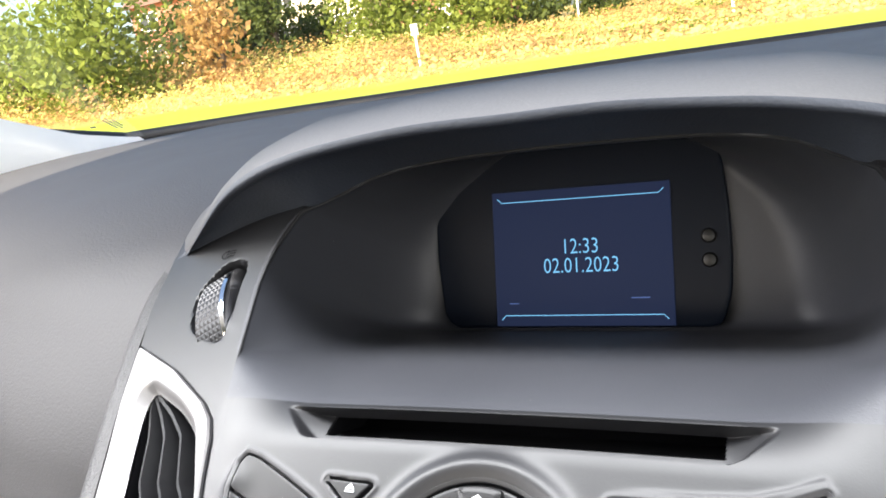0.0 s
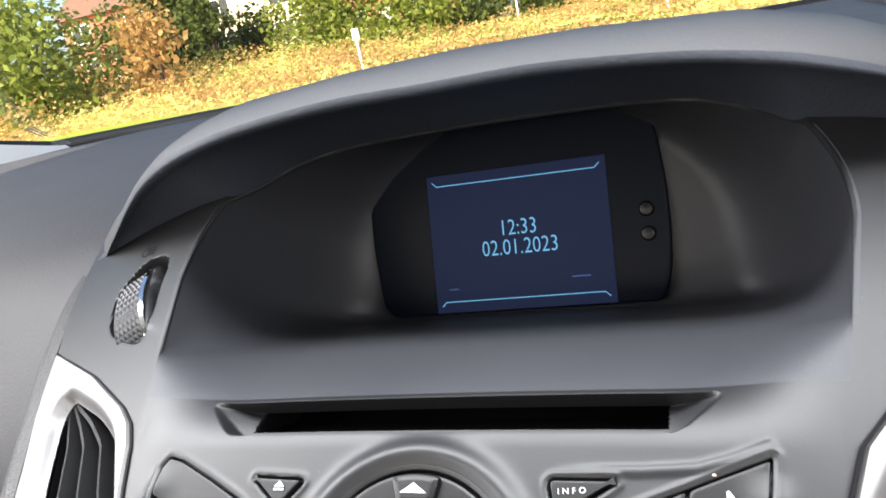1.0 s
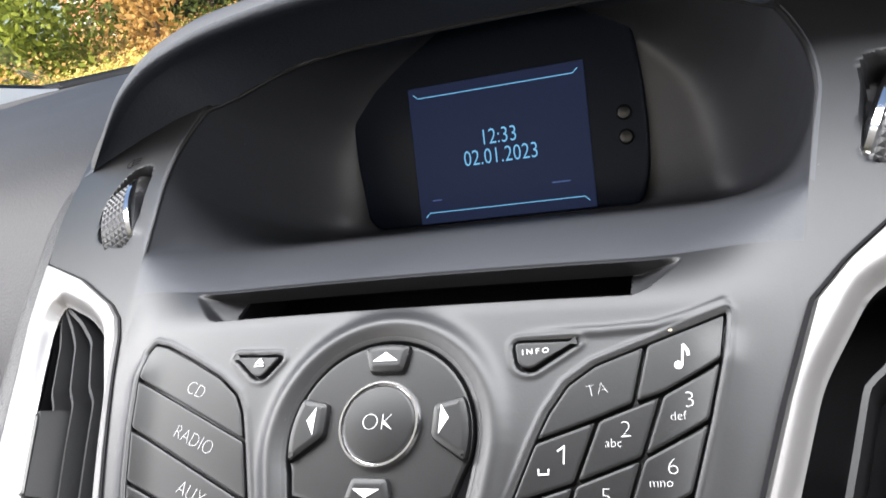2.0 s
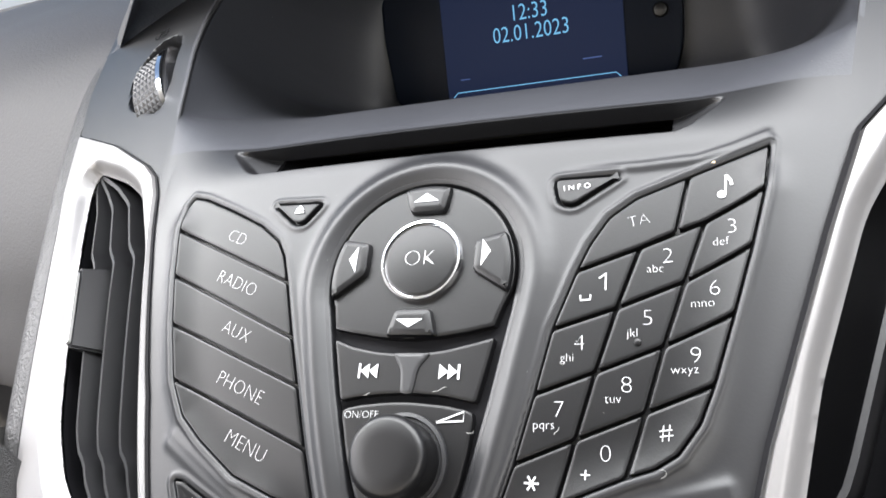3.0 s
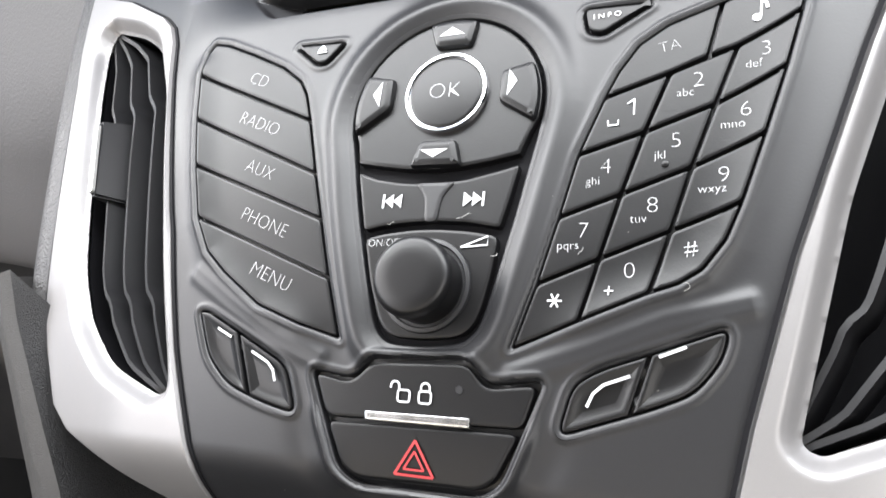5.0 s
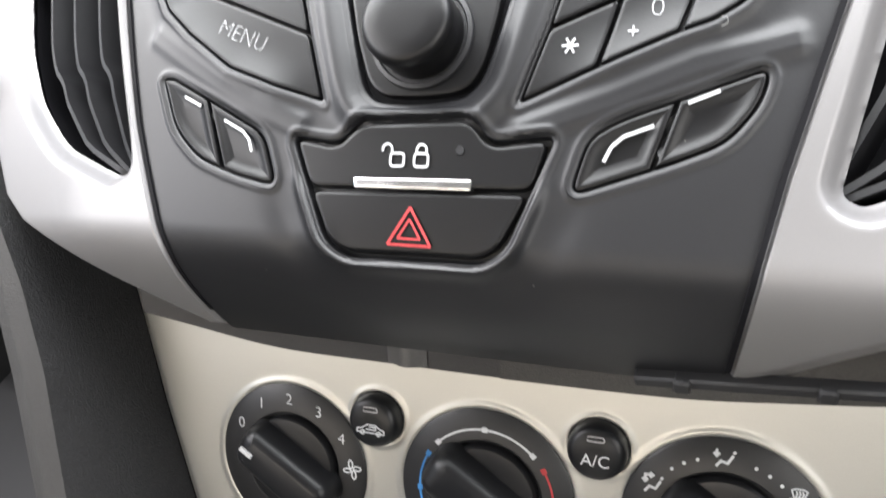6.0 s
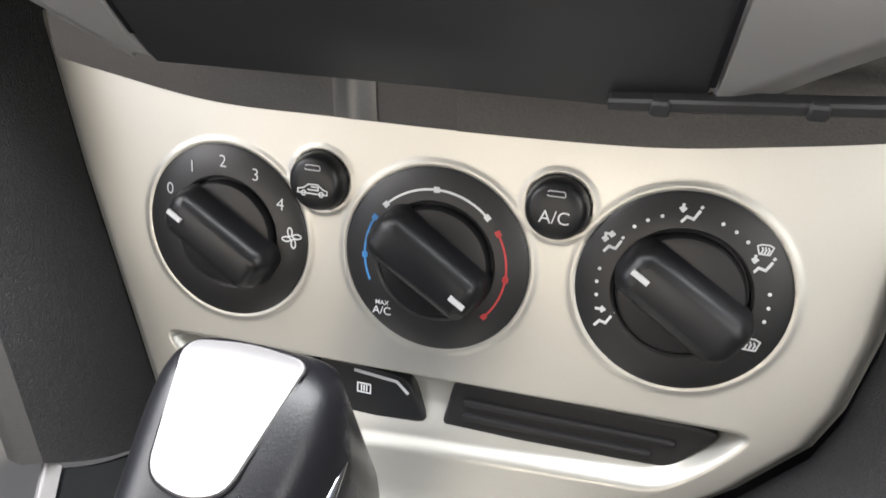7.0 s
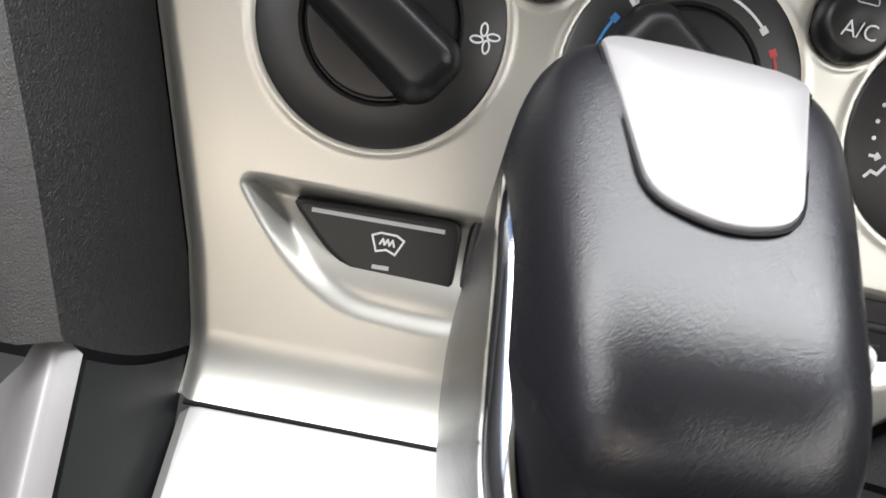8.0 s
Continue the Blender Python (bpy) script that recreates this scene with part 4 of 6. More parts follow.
def strip(s, t):
    a = along(smooth_loop(STRIP_LOW, 6, False), s)
    return a + HV * 0.045 * t + HN * (0.0012 + 0.002 * math.sin(math.pi * t))


grid("foam_strip", lambda s, t: strip(0.15 + s * 0.395, t), 60, 6, strip_grey, dash, "worn grey strip under the stack", thick=0.003)
grid("foam_strip", lambda s, t: strip(0.54 + s * 0.46, t) + HN * 0.0006, 40, 6, strip_brown, dash, "paler brown end of the strip", thick=0.003)
grid("strip_fold", lambda s, t: strip(0.448 + 0.034 * s, 0.01 + 0.5 * t) + HN * (0.0006 + 0.0022 * math.sin(math.pi * s) ** 2 * (1 - 0.6 * t)), 16, 6, fold_highlight, dash, "worn glossy fold in the strip, its highlight painted pale", thick=0.001)


def strip_back(s, t):
    a = along(smooth_loop(STRIP_LOW, 6, False), 0.2 + 0.65 * s)
    return a + Vector((0, 0.03, 0.004)) * t


grid("hollow", strip_back, 60, 4, gap_black, dash, "black sheet painting in the shade under the strip")
# a loose dark clip in the gap
bm = bmesh.new()
bmesh.ops.create_cube(bm, size=1.0, matrix=Matrix.Translation((0.082, 0.0905, 0.7462)) @ Matrix.Rotation(radians(-5), 4, 'Y') @ Matrix.Diagonal((0.062, 0.004, 0.0032, 1)))
for x in (0.062, 0.092):
    bmesh.ops.create_cube(bm, size=1.0, matrix=Matrix.Translation((x, 0.0895, 0.7442 + (x - 0.062) * 0.09)) @ Matrix.Diagonal((0.004, 0.004, 0.004, 1)))
bmesh.ops.bevel(bm, geom=bm.edges[:], offset=0.0006, segments=1, affect='EDGES')
part("trim_clip", bm, rubber, dash, "dark trim clip showing in the gap")


# ---- air vents ----
def vent(sign):
    side = "passenger" if sign < 0 else "driver"
    g = group("air_vent", "silver-framed dashboard air vent with black vertical vanes", "air vent", (sign * 0.14, 0.16, 0.84), "dashboard air vents")
    sg = lambda ps: [(sign * a, b) for a, b in ps]
    shift = 0.0 if sign < 0 else 0.004
    hole = sg(rounded(mm((114.5, 51.6), (129.4, 78.5), (145.2, 88.8), (171.0, 99.5), (173.0, 90), (157.1, 35.6), (142.0, -9.0), (131.1, -27.2), (114.3, -41.5), (90.0 + 1e3 * shift, -50.2), (86.0 + 1e3 * shift, -48.0), (87.3 + 1e3 * shift, -41.0), (101.2, 8.0)), 0.006, 3))
    inner = (lambda v: -edge_left(v)) if sign < 0 else edge_right
    nu, nv = 120, 230
    rows_v = np.linspace(-0.0875, 0.1245, nv)
    us, vs2 = np.zeros((nv, nu)), np.zeros((nv, nu))
    for j, v in enumerate(rows_v):
        out_u = np.interp(v, [-0.0875, -0.081, -0.0725, -0.0636, -0.056, -0.037, -0.0209, 0.006, 0.038, 0.070, 0.092, 0.121, 0.1245],
                          [0.0755, 0.091, 0.112, 0.1338, 0.144, 0.154, 0.1608, 0.1675, 0.1755, 0.1844, 0.192, 0.199, 0.1982])
        us[j], vs2[j] = sign * np.linspace(float(inner(v)) + 0.0010, max(out_u, float(inner(v)) + 0.0016), nu), v
    dh = distance(us, vs2, hole)
    kept = ((dh[:-1, :-1] + dh[1:, 1:]) / 2) > -0.0003
    us, vs2 = snapped(us, vs2, dh, hole, 0.0006)
    rel = 0.0006 * step(0.0, 0.004, dh) - 0.0055 * step(0.0055, -0.0005, dh)
    rim_in = np.abs(np.abs(us) - np.abs(us[:, :1]))
    rim_out = np.abs(np.abs(us) - np.abs(us[:, -1:]))
    rel += 0.0010 - 0.0022 * step(0.0012, 0.0, rim_in) - 0.006 * step(0.006, 0.0, rim_out) ** 2
    hh = crown(us, vs2) + rel
    cv = np.stack([us, C.y + V.y * vs2 + N.y * hh, C.z + V.z * vs2 + N.z * hh], -1)
    jv, iv = np.meshgrid(np.arange(nv - 1), np.arange(nu - 1), indexing="ij")
    qv = (jv * nu + iv)[kept]
    mv = bpy.data.meshes.new("vent_frame")
    order = [qv, qv + 1, qv + nu + 1, qv + nu] if sign > 0 else [qv, qv + nu, qv + nu + 1, qv + 1]
    mv.from_pydata(cv.reshape(-1, 3), [], np.stack(order, 1).tolist())
    mv.update()
    fr = finish("vent_frame", mv, silver, g, "silver painted surround")
    so = fr.modifiers.new("thickness", 'SOLIDIFY')
    so.thickness, so.offset = 0.0022, -1
    grid("frame_joint", lambda p, q: on_stack(sign * (float(inner(-0.084 + 0.203 * p)) - 0.0002 + 0.0012 * q), -0.084 + 0.203 * p, 0.0006), 90, 1, gap_black, g, "dark joint round the frame", thick=0.001)
    # dark housing behind
    bm = bmesh.new()
    lo = [bm.verts.new(on_stack(u, v, -0.034)) for u, v in inset(hole if area2(hole) > 0 else hole[::-1], -0.004)]
    hi = [bm.verts.new(on_stack(u, v, -0.006)) for u, v in inset(hole if area2(hole) > 0 else hole[::-1], -0.0005)]
    bm.faces.new(lo)
    for i in range(len(lo)):
        k = (i + 1) % len(lo)
        bm.faces.new((lo[i], lo[k], hi[k], hi[i]))
    bmesh.ops.triangulate(bm, faces=bm.faces[:])
    part("vent_housing", bm, gap_black, g, "black vent housing")
    # vanes: upright blades with a kink below the middle
    for f in (0.20, 0.48, 0.76):

        def vane(s, t, f=f):
            v = -0.050 + 0.150 * t
            left = np.interp(v, [-0.050, -0.041, -0.027, -0.009, 0.0356, 0.09, 0.10], [0.092, 0.116, 0.132, 0.143, 0.158, 0.173, 0.172])
            right = np.interp(v, [-0.050, -0.041, 0.0516, 0.0785, 0.0888, 0.10], [0.087, 0.088, 0.1145, 0.1294, 0.1452, 0.170])
            u = right + (left - right) * f
            jog = 0.0030 * (float(step(-0.022, -0.016, v)) - 1) + 0.0030 * float(step(0.052, 0.060, v))
            return on_stack(sign * (float(u) + jog - (0.0075 if sign < 0 else -0.004) * s), v, -0.0050 - 0.017 * s)
        b = grid("vane", vane, 3, 60, vane_black, g)
        so = b.modifiers.new("thickness", 'SOLIDIFY')
        so.thickness, so.offset = 0.0016, 0
    # the tab that swings the vanes
    bm = bmesh.new()
    corner = [((150.4, 49.9, 1.6), (141.4, 18.2, 1.6)), ((144.2, 53.5, -12.0), (133.5, 18.5, -12.0)), ((155.5, 52.0, -14.0), (146.0, 18.5, -14.0)), ((153.4, 49.9, 1.2), (144.4, 18.2, 1.2))]
    loops = [[bm.verts.new(on_stack(sign * c[e][0] / 1000, c[e][1] / 1000, c[e][2] / 1000)) for c in corner] for e in (0, 1)]
    for i in range(4):
        k = (i + 1) % 4
        bm.faces.new((loops[0][i], loops[0][k], loops[1][k], loops[1][i]))
    bm.faces.new(loops[0]), bm.faces.new(loops[1])
    bmesh.ops.bevel(bm, geom=bm.edges[:], offset=0.0009, segments=2, affect='EDGES')
    tab = part("vane_tab", bm, vane_black, g, "black adjusting tab")
    ink("chrome_edge", [rounded(band(sg(mm((151.6, 47.8), (142.6, 19.4))), 0.0026), 0.0009, 2)], on_stack, 0.0012, console_silver, tab, "bright silver edge", thick=0.0014)
    return g


vent(-1)
vent(1)


# ---- thumbwheels above the vents ----
def thumbwheel(sign):
    g = group("vent_thumbwheel", "knurled silver vent thumbwheel with a chrome edge", "thumbwheel", (sign * 0.148, 0.262, 0.897), "vent thumbwheels")
    mid_u, mid_v = 0.1505, 0.1385
    axis = (math.cos(radians(68)), math.sin(radians(68)))
    across = (axis[1], -axis[0])

    def rim_at(s, t, lift=0.0):
        a = (s - 0.5) * 2.0
        d, c = 0.0215 * math.sin(a * 1.15) / math.sin(1.15), (t - 0.5) * 0.0140
        h = -0.0095 + 0.0135 * math.cos(a * 1.15) + lift
        u, v = mid_u + axis[0] * d + across[0] * c, mid_v + axis[1] * d + across[1] * c
        return on_stack(sign * u, v, h)
    bm = bmesh.new()
    nu, nv = 15, 6
    vmap = [[bm.verts.new(rim_at(i / nu, j / nv)) for j in range(nv + 1)] for i in range(nu + 1)]
    for i in range(nu):
        for j in range(nv):
            top = bm.verts.new(rim_at((i + 0.5) / nu, (j + 0.5) / nv, 0.0009))
            ring = (vmap[i][j], vmap[i + 1][j], vmap[i + 1][j + 1], vmap[i][j + 1])
            for k in range(4):
                bm.faces.new((ring[k], ring[(k + 1) % 4], top))
    part("knurled_rim", bm, silver_dark, g, "knurled silver grey rim", smooth=False)
    bm = bmesh.new()
    line = [i / 24 for i in range(25)]
    prof = ((0.0, 0.0), (-0.08, 0.0010), (-0.22, 0.0004), (-0.34, -0.003), (-0.40, -0.012))
    rings = [[bm.verts.new(rim_at(s, t, h)) for s in line] for t, h in prof]
    for a, b in zip(rings, rings[1:]):
        for i in range(24):
            bm.faces.new((a[i], a[i + 1], b[i + 1], b[i]))
    part("chrome_edge", bm, chrome, g, "chrome edge")
    bm = bmesh.new()
    prof = ((1.0, 0.0), (1.06, -0.004), (1.06, -0.012))
    rings = [[bm.verts.new(rim_at(s, t, h)) for s in line] for t, h in prof]
    for a, b in zip(rings, rings[1:]):
        for i in range(24):
            bm.faces.new((a[i], a[i + 1], b[i + 1], b[i]))
    part("wheel_side", bm, gap_black, g)
    # small airflow sign above the wheel
    ox, oy = sign * 0.1570, 0.1690
    ink("airflow_sign", [band([(ox + sign * (0.001 + x * MM), oy + y * MM) for x, y in ln], 0.0005) for ln in
        ([(-5, 2.0), (-2, 2.4), (0, 2.0)], [(-5.4, 0.4), (-2, 0.8), (0, 0.4)], [(-5, -1.2), (-2, -0.8), (0, -1.2)], [(0.6, 3.0), (3.4, 2.4), (4.6, 0.6), (3.4, -1.2), (0.6, -1.8), (0.6, 3.0)])], on_stack, 0.0006, gap_black, g)
    return g



thumbwheel(-1)
thumbwheel(1)

# ---- climate panel ----
climate = group("climate_panel", "champagne silver heater panel with three black dials", "control panel", (0, 0.0915, 0.691))
RECESS = rounded(mm((-87.8, -47.8), (-76, -63), (-67, -71.6), (-56, -76.4), (-36, -77.2), (-10, -74.0), (76, -67.5), (88, -57), (98.6, -43.5)), 0.006, 4)


def panel_left(v):
    return -np.interp(v, [-0.16, -0.092, -0.068, 0.0036, 0.05], [0.087, 0.0913, 0.0958, 0.1160, 0.1270])


def panel_right(v):
    return np.interp(v, [-0.16, -0.10, -0.0877, -0.0769, -0.0624, -0.0444, -0.032, -0.011, 0.05], [0.045, 0.052, 0.0655, 0.079, 0.0965, 0.1129, 0.1184, 0.1227, 0.1260])


DIALS = ((-0.0617, -0.0094), (0.0058, -0.0081), (0.0731, -0.0061))
NU, NV = 330, 300
vs = np.linspace(-0.1005, 0.052, NV)
uu, vv = np.zeros((NV, NU)), np.zeros((NV, NU))
for j, v in enumerate(vs):
    uu[j], vv[j] = np.linspace(panel_left(v), panel_right(v), NU), v
relief = np.zeros_like(uu)
d = distance(uu, vv, RECESS)
relief -= 0.0085 * step(0.0006, -0.0050, d) * (0.25 + 0.75 * step(-0.072, -0.050, vv))
for cu, cv in DIALS:
    r = np.hypot(uu - cu, vv - cv)
    relief += 0.0004 * np.exp(-((r - 0.0283) / 0.0010) ** 2)
    relief -= 0.003 * step(0.0268, 0.0262, r)
for cu, cv in ((-0.0300, 0.0110), (0.0391, 0.0126)):
    r = np.hypot(uu - cu, vv - cv)
    relief += 0.0004 * np.exp(-((r - 0.0096) / 0.0008) ** 2)
    relief -= 0.003 * step(0.0086, 0.0080, r)
edge = np.minimum(uu - panel_left(vv), panel_right(vv) - uu)
relief -= 0.003 * step(0.006, 0.0, edge) ** 2
height = sweep(vv) + relief
co = np.zeros((NV, NU, 3))
co[..., 0] = uu
co[..., 1] = HC.y + HV.y * vv + HN.y * height
co[..., 2] = HC.z + HV.z * vv + HN.z * height
jj, ii = np.meshgrid(np.arange(NV - 1), np.arange(NU - 1), indexing="ij")
q = (jj * NU + ii).ravel()
me = bpy.data.meshes.new("faceplate")
me.from_pydata(co.reshape(-1, 3), [], np.stack([q, q + 1, q + NU + 1, q + NU], 1).tolist())
me.update()
face = finish("faceplate", me, champagne, climate, "champagne silver faceplate")
so = face.modifiers.new("thickness", 'SOLIDIFY')
so.thickness, so.offset = 0.0018, -1

SEAT = [[(-0.9, -0.75), (-0.45, -0.15), (0.25, -0.35), (0.75, 0.55)], [(0.85, 0.95), (0.95, 1.05)]]
DOWN_ARROW = [[(-0.95, 1.1), (-0.95, 0.45)], [(-1.2, 0.7), (-0.95, 0.4), (-0.7, 0.7)]]
FACE_ARROW = [[(-1.0, 1.25), (-0.1, 1.25)], [(-0.35, 1.5), (-0.05, 1.25), (-0.35, 1.0)]]
SCREEN_SIGN = [[(-1.0, 0.55), (-0.5, 0.8), (0.5, 0.8), (1.0, 0.55), (0.65, -0.5), (-0.65, -0.5), (-1.0, 0.55)], [(-0.4, 0.4), (-0.25, 0.1), (-0.4, -0.3)], [(0, 0.45), (0.15, 0.1), (0, -0.3)], [(0.4, 0.4), (0.55, 0.1), (0.4, -0.3)]]


def around(c, r, deg):
    return (c[0] + r * math.sin(radians(deg)), c[1] + r * math.cos(radians(deg)))


def dial(c, turn, kind, label):
    d = lathe("dial", on_climate, c[0], c[1], [(0.0273, -0.003), (0.0273, 0.0005), (0.0266, 0.0010), (0.0180, 0.0016), (0.0172, 0.0010), (0.0168, -0.0005), (0.0164, -0.0005)], dial_black, climate, label, 72)
    lathe("dial_knob", on_climate, c[0], c[1], [(0.0163, -0.0005), (0.0163, 0.0024), (0.0157, 0.0032), (0.014, 0.0034)], satin_black, d, "round black knob", 56)
    a = radians(turn)
    px = lambda x, y: (c[0] + x * math.cos(a) - y * math.sin(a), c[1] + x * math.sin(a) + y * math.cos(a))
    bm = bmesh.new()
    shape = rounded([(-0.0178, 0.0046), (-0.0146, 0.0086), (0.0156, 0.0091), (0.0196, 0.0056), (0.0196, -0.0050), (0.0156, -0.0095), (-0.0146, -0.0089), (-0.0178, -0.0046)][::-1], 0.004, 4)
    if kind == "heat":
        shape = [(-x, -y) for x, y in shape]
    if area2(shape) < 0:
        shape = shape[::-1]
    rings = []
    for ins, h in ((0.0, 0.0022), (0.0003, 0.0066), (0.0009, 0.0089), (0.0020, 0.0107), (0.0034, 0.0116), (0.0050, 0.0119)):
        pl = inset(shape, ins) if ins else shape
        rings.append([bm.verts.new(on_climate(*px(x, y * (1 - 0.12 * h / 0.013)), h - 0.0008 * (x / 0.0198) ** 2)) for x, y in pl])
    for r0, r1 in zip(rings, rings[1:]):
        for i in range(len(r0)):
            k = (i + 1) % len(r0)
            bm.faces.new((r0[i], r0[k], r1[k], r1[i]))
    bm.faces.new(rings[-1])
    bmesh.ops.triangulate(bm, faces=[f for f in bm.faces if len(f.verts) > 4])
    part("grip_bar", bm, satin_black, d, "raised grip bar")
    sgn = 1 if kind == "heat" else -1
    ink("pointer", [[px(sgn * 0.0098, -0.0007), px(sgn * 0.0148, -0.0007), px(sgn * 0.0148, 0.0007), px(sgn * 0.0098, 0.0007)]], on_climate, 0.0117, pale_ink, d, "white pointer mark", thick=0.0008)
    return d


fan = dial(DIALS[0], -33, "fan", "round black fan speed dial numbered 0 to 4")
for n, deg in enumerate((-59, -29, 0, 29.5, 59)):
    words("figure", str(n), around(DIALS[0], 0.0222, deg), 0.0054, on_climate, 0.0015, white_ink, fan, radians(-2), bold=-0.01)
blades = []
fc = around(DIALS[0], 0.0227, 86)
for k in range(4):
    a0 = k * math.pi / 2 + 0.3
    c0 = (fc[0] + 0.00185 * math.cos(a0), fc[1] + 0.00185 * math.sin(a0))
    loop = [(c0[0] + 0.0013 * math.cos(b) * math.cos(a0) - 0.0009 * math.sin(b) * math.sin(a0 + 0.5), c0[1] + 0.0013 * math.cos(b) * math.sin(a0) + 0.0009 * math.sin(b) * math.cos(a0 + 0.5)) for b in (i * math.pi / 7 for i in range(15))]
    blades.append(band(loop, 0.0004))
ink("fan_sign", blades, on_climate, 0.0014, white_ink, fan)
heat = dial(DIALS[1], -33, "heat", "round black temperature dial with blue, white and red arcs")
for nm, a0, a1, mat in (("white_arc", -45, 44, white_ink), ("red_arc", 58.5, 132, red_ink), ("blue_arc", -114, -59.5, blue_ink)):
    pts = [around(DIALS[1], 0.0211, a0 + (a1 - a0) * i / 20) for i in range(21)]
    ends = [band([around(DIALS[1], 0.0203, a), around(DIALS[1], 0.0219, a)], 0.0017) for a in ((a0, (a0 + a1) / 2, a1) if nm != "blue_arc" else ((a0 + a1) / 2 - 6, a1))]
    ink(nm, [band(pts, 0.0006)] + ends, on_climate, 0.0014, mat, heat)
words("legend", "MAX", around(DIALS[1], 0.0216, -135), 0.0020, on_climate, 0.0015, white_ink, heat, bold=0.01)
words("legend", "A/C", (around(DIALS[1], 0.0216, -135)[0], around(DIALS[1], 0.0216, -135)[1] - 0.0026), 0.0036, on_climate, 0.0015, white_ink, heat)
air = dial(DIALS[2], -33, "air", "round black air direction dial with white seat signs")
for deg, parts_ in ((-120, SEAT + FACE_ARROW), (-60, SEAT + FACE_ARROW + DOWN_ARROW), (-1, SEAT + DOWN_ARROW), (60, SEAT + DOWN_ARROW), (120, SCREEN_SIGN)):
    p = around(DIALS[2], 0.0218 if deg == 120 else 0.0213, deg)
    ink("sign", strokes(parts_, 0.0004 if deg == 120 else 0.0007, p, 0.0024), on_climate, 0.0014, white_ink, air)
    if deg == 60:
        ink("sign", strokes(SCREEN_SIGN, 0.0004, (p[0] - 0.0004, p[1] + 0.0042), 0.0019), on_climate, 0.0014, white_ink, air)
for deg in (-100, -90, -80, -40, -30, -20, 20, 30, 40, 80, 90, 100):
    ink("dot", [circle(*around(DIALS[2], 0.0215, deg), 0.0005, 8)], on_climate, 0.0014, white_ink, air)

for nm, c, label in (("recirculation_button", (-0.0300, 0.0110), "round black button with a car sign"), ("cooling_button", (0.0391, 0.0126), "round black button lettered A/C")):
    b = lathe(nm, on_climate, c[0], c[1], [(0.0086, -0.003), (0.0086, 0.0014), (0.0083, 0.0036), (0.0075, 0.0050), (0.0064, 0.0056), (0.002, 0.0053), (0.0008, 0.0053)], satin_black, climate, label, 40)
    ink("lamp_mark", [band(rounded([(c[0] - 0.0024, c[1] + 0.0040), (c[0] + 0.0024, c[1] + 0.0040), (c[0] + 0.0022, c[1] + 0.0054), (c[0] - 0.0022, c[1] + 0.0054)], 0.0004, 2), 0.0003)], on_climate, 0.0056, grey_ink, b)
    if nm == "cooling_button":
        words("legend", "A/C", (c[0], c[1] - 0.0018), 0.0050, on_climate, 0.0058, white_ink, b, bold=-0.004)
    else:
        car = [[(-1, -0.22), (-0.98, 0.02), (-0.6, 0.1), (-0.25, 0.36), (0.35, 0.38), (0.7, 0.12), (1.0, 0.02), (1.0, -0.22), (-1, -0.22)], [(-0.3, 0.02), (0.4, 0.02), (0.4, 0.22), (-0.05, 0.22)]]
        ink("car_sign", strokes(car, 0.00034, (c[0], c[1] - 0.0018), 0.0046) + [band(circle(c[0] + x, c[1] - 0.0028, 0.0007, 10), 0.00034) for x in (-0.0027, 0.0028)], on_climate, 0.0058, white_ink, b)

for nm, poly in (("windscreen_heater_button", mm((-75.4, -51.6), (-64.6, -62.5), (-53.5, -69.0), (-33, -71.2), (-34.0, -49.0))), ("rear_heater_button", mm((-32.0, -47.0), (-2.0, -49.6), (5.6, -64.0), (-32.0, -68.6)))):
    b = plate(nm, rounded(poly, 0.004, 3), on_climate, -0.010, -0.0036, 0.0010, satin_black, climate, "black demister button with a pale line")
    seat_w = -0.0034
    if nm.startswith("wind"):
        ink("pale_line", [band(mm((-69.4, -53.5), (-38, -52.3)), 0.0010)], on_climate, seat_w, grey_ink, b)
        ink("screen_sign", strokes([[(-1, 0.45), (-0.5, 0.7), (0.5, 0.7), (1, 0.45), (0.6, -0.5), (0, -0.3), (-0.6, -0.5), (-1, 0.45)], [(-0.45, 0.0), (-0.3, 0.35), (-0.15, 0.0), (0, 0.35), (0.15, 0.0), (0.3, 0.35), (0.45, 0.0)]], 0.00045, (-0.0507, -0.0582), 0.0038), on_climate, seat_w, white_ink, b)
        ink("lamp_mark", [mm((-53.2, -64.4), (-49.2, -64.2), (-49.2, -63.2), (-53.2, -63.4))], on_climate, seat_w, grey_ink, b)
    else:
        ink("pale_line", [band(mm((-20, -50.2), (-5.5, -51.4), (-1.6, -55.0)), 0.0010)], on_climate, seat_w, grey_ink, b)
        ink("screen_sign", strokes([[(-1, 0.7), (1, 0.7), (1, -0.7), (-1, -0.7), (-1, 0.7)], [(-0.4, 0.4), (-0.4, -0.4)], [(0, 0.4), (0, -0.4)], [(0.4, 0.4), (0.4, -0.4)]], 0.0004, (-0.0165, -0.0560), 0.0022), on_climate, seat_w, white_ink, b)
tray = plate("storage_tray", rounded(mm((12.5, -48.4), (16.0, -47.0), (84.0, -46.4), (91.0, -48.0), (78.5, -61.8), (11.0, -65.6), (9.2, -63.6)), 0.003, 3), on_climate, -0.010, -0.0044, 0.0012, vane_black, climate, "ribbed black blanking tray")
for k in range(2):
    y = -52.6 - 5.0 * k
    plate("rib", rounded(mm((16, y - 2.6), (16, y), (79 - 6 * k, y + 0.6), (79 - 6 * k, y - 1.8)), 0.0010, 2), on_climate, -0.006, -0.0030, 0.0008, vane_black, tray)

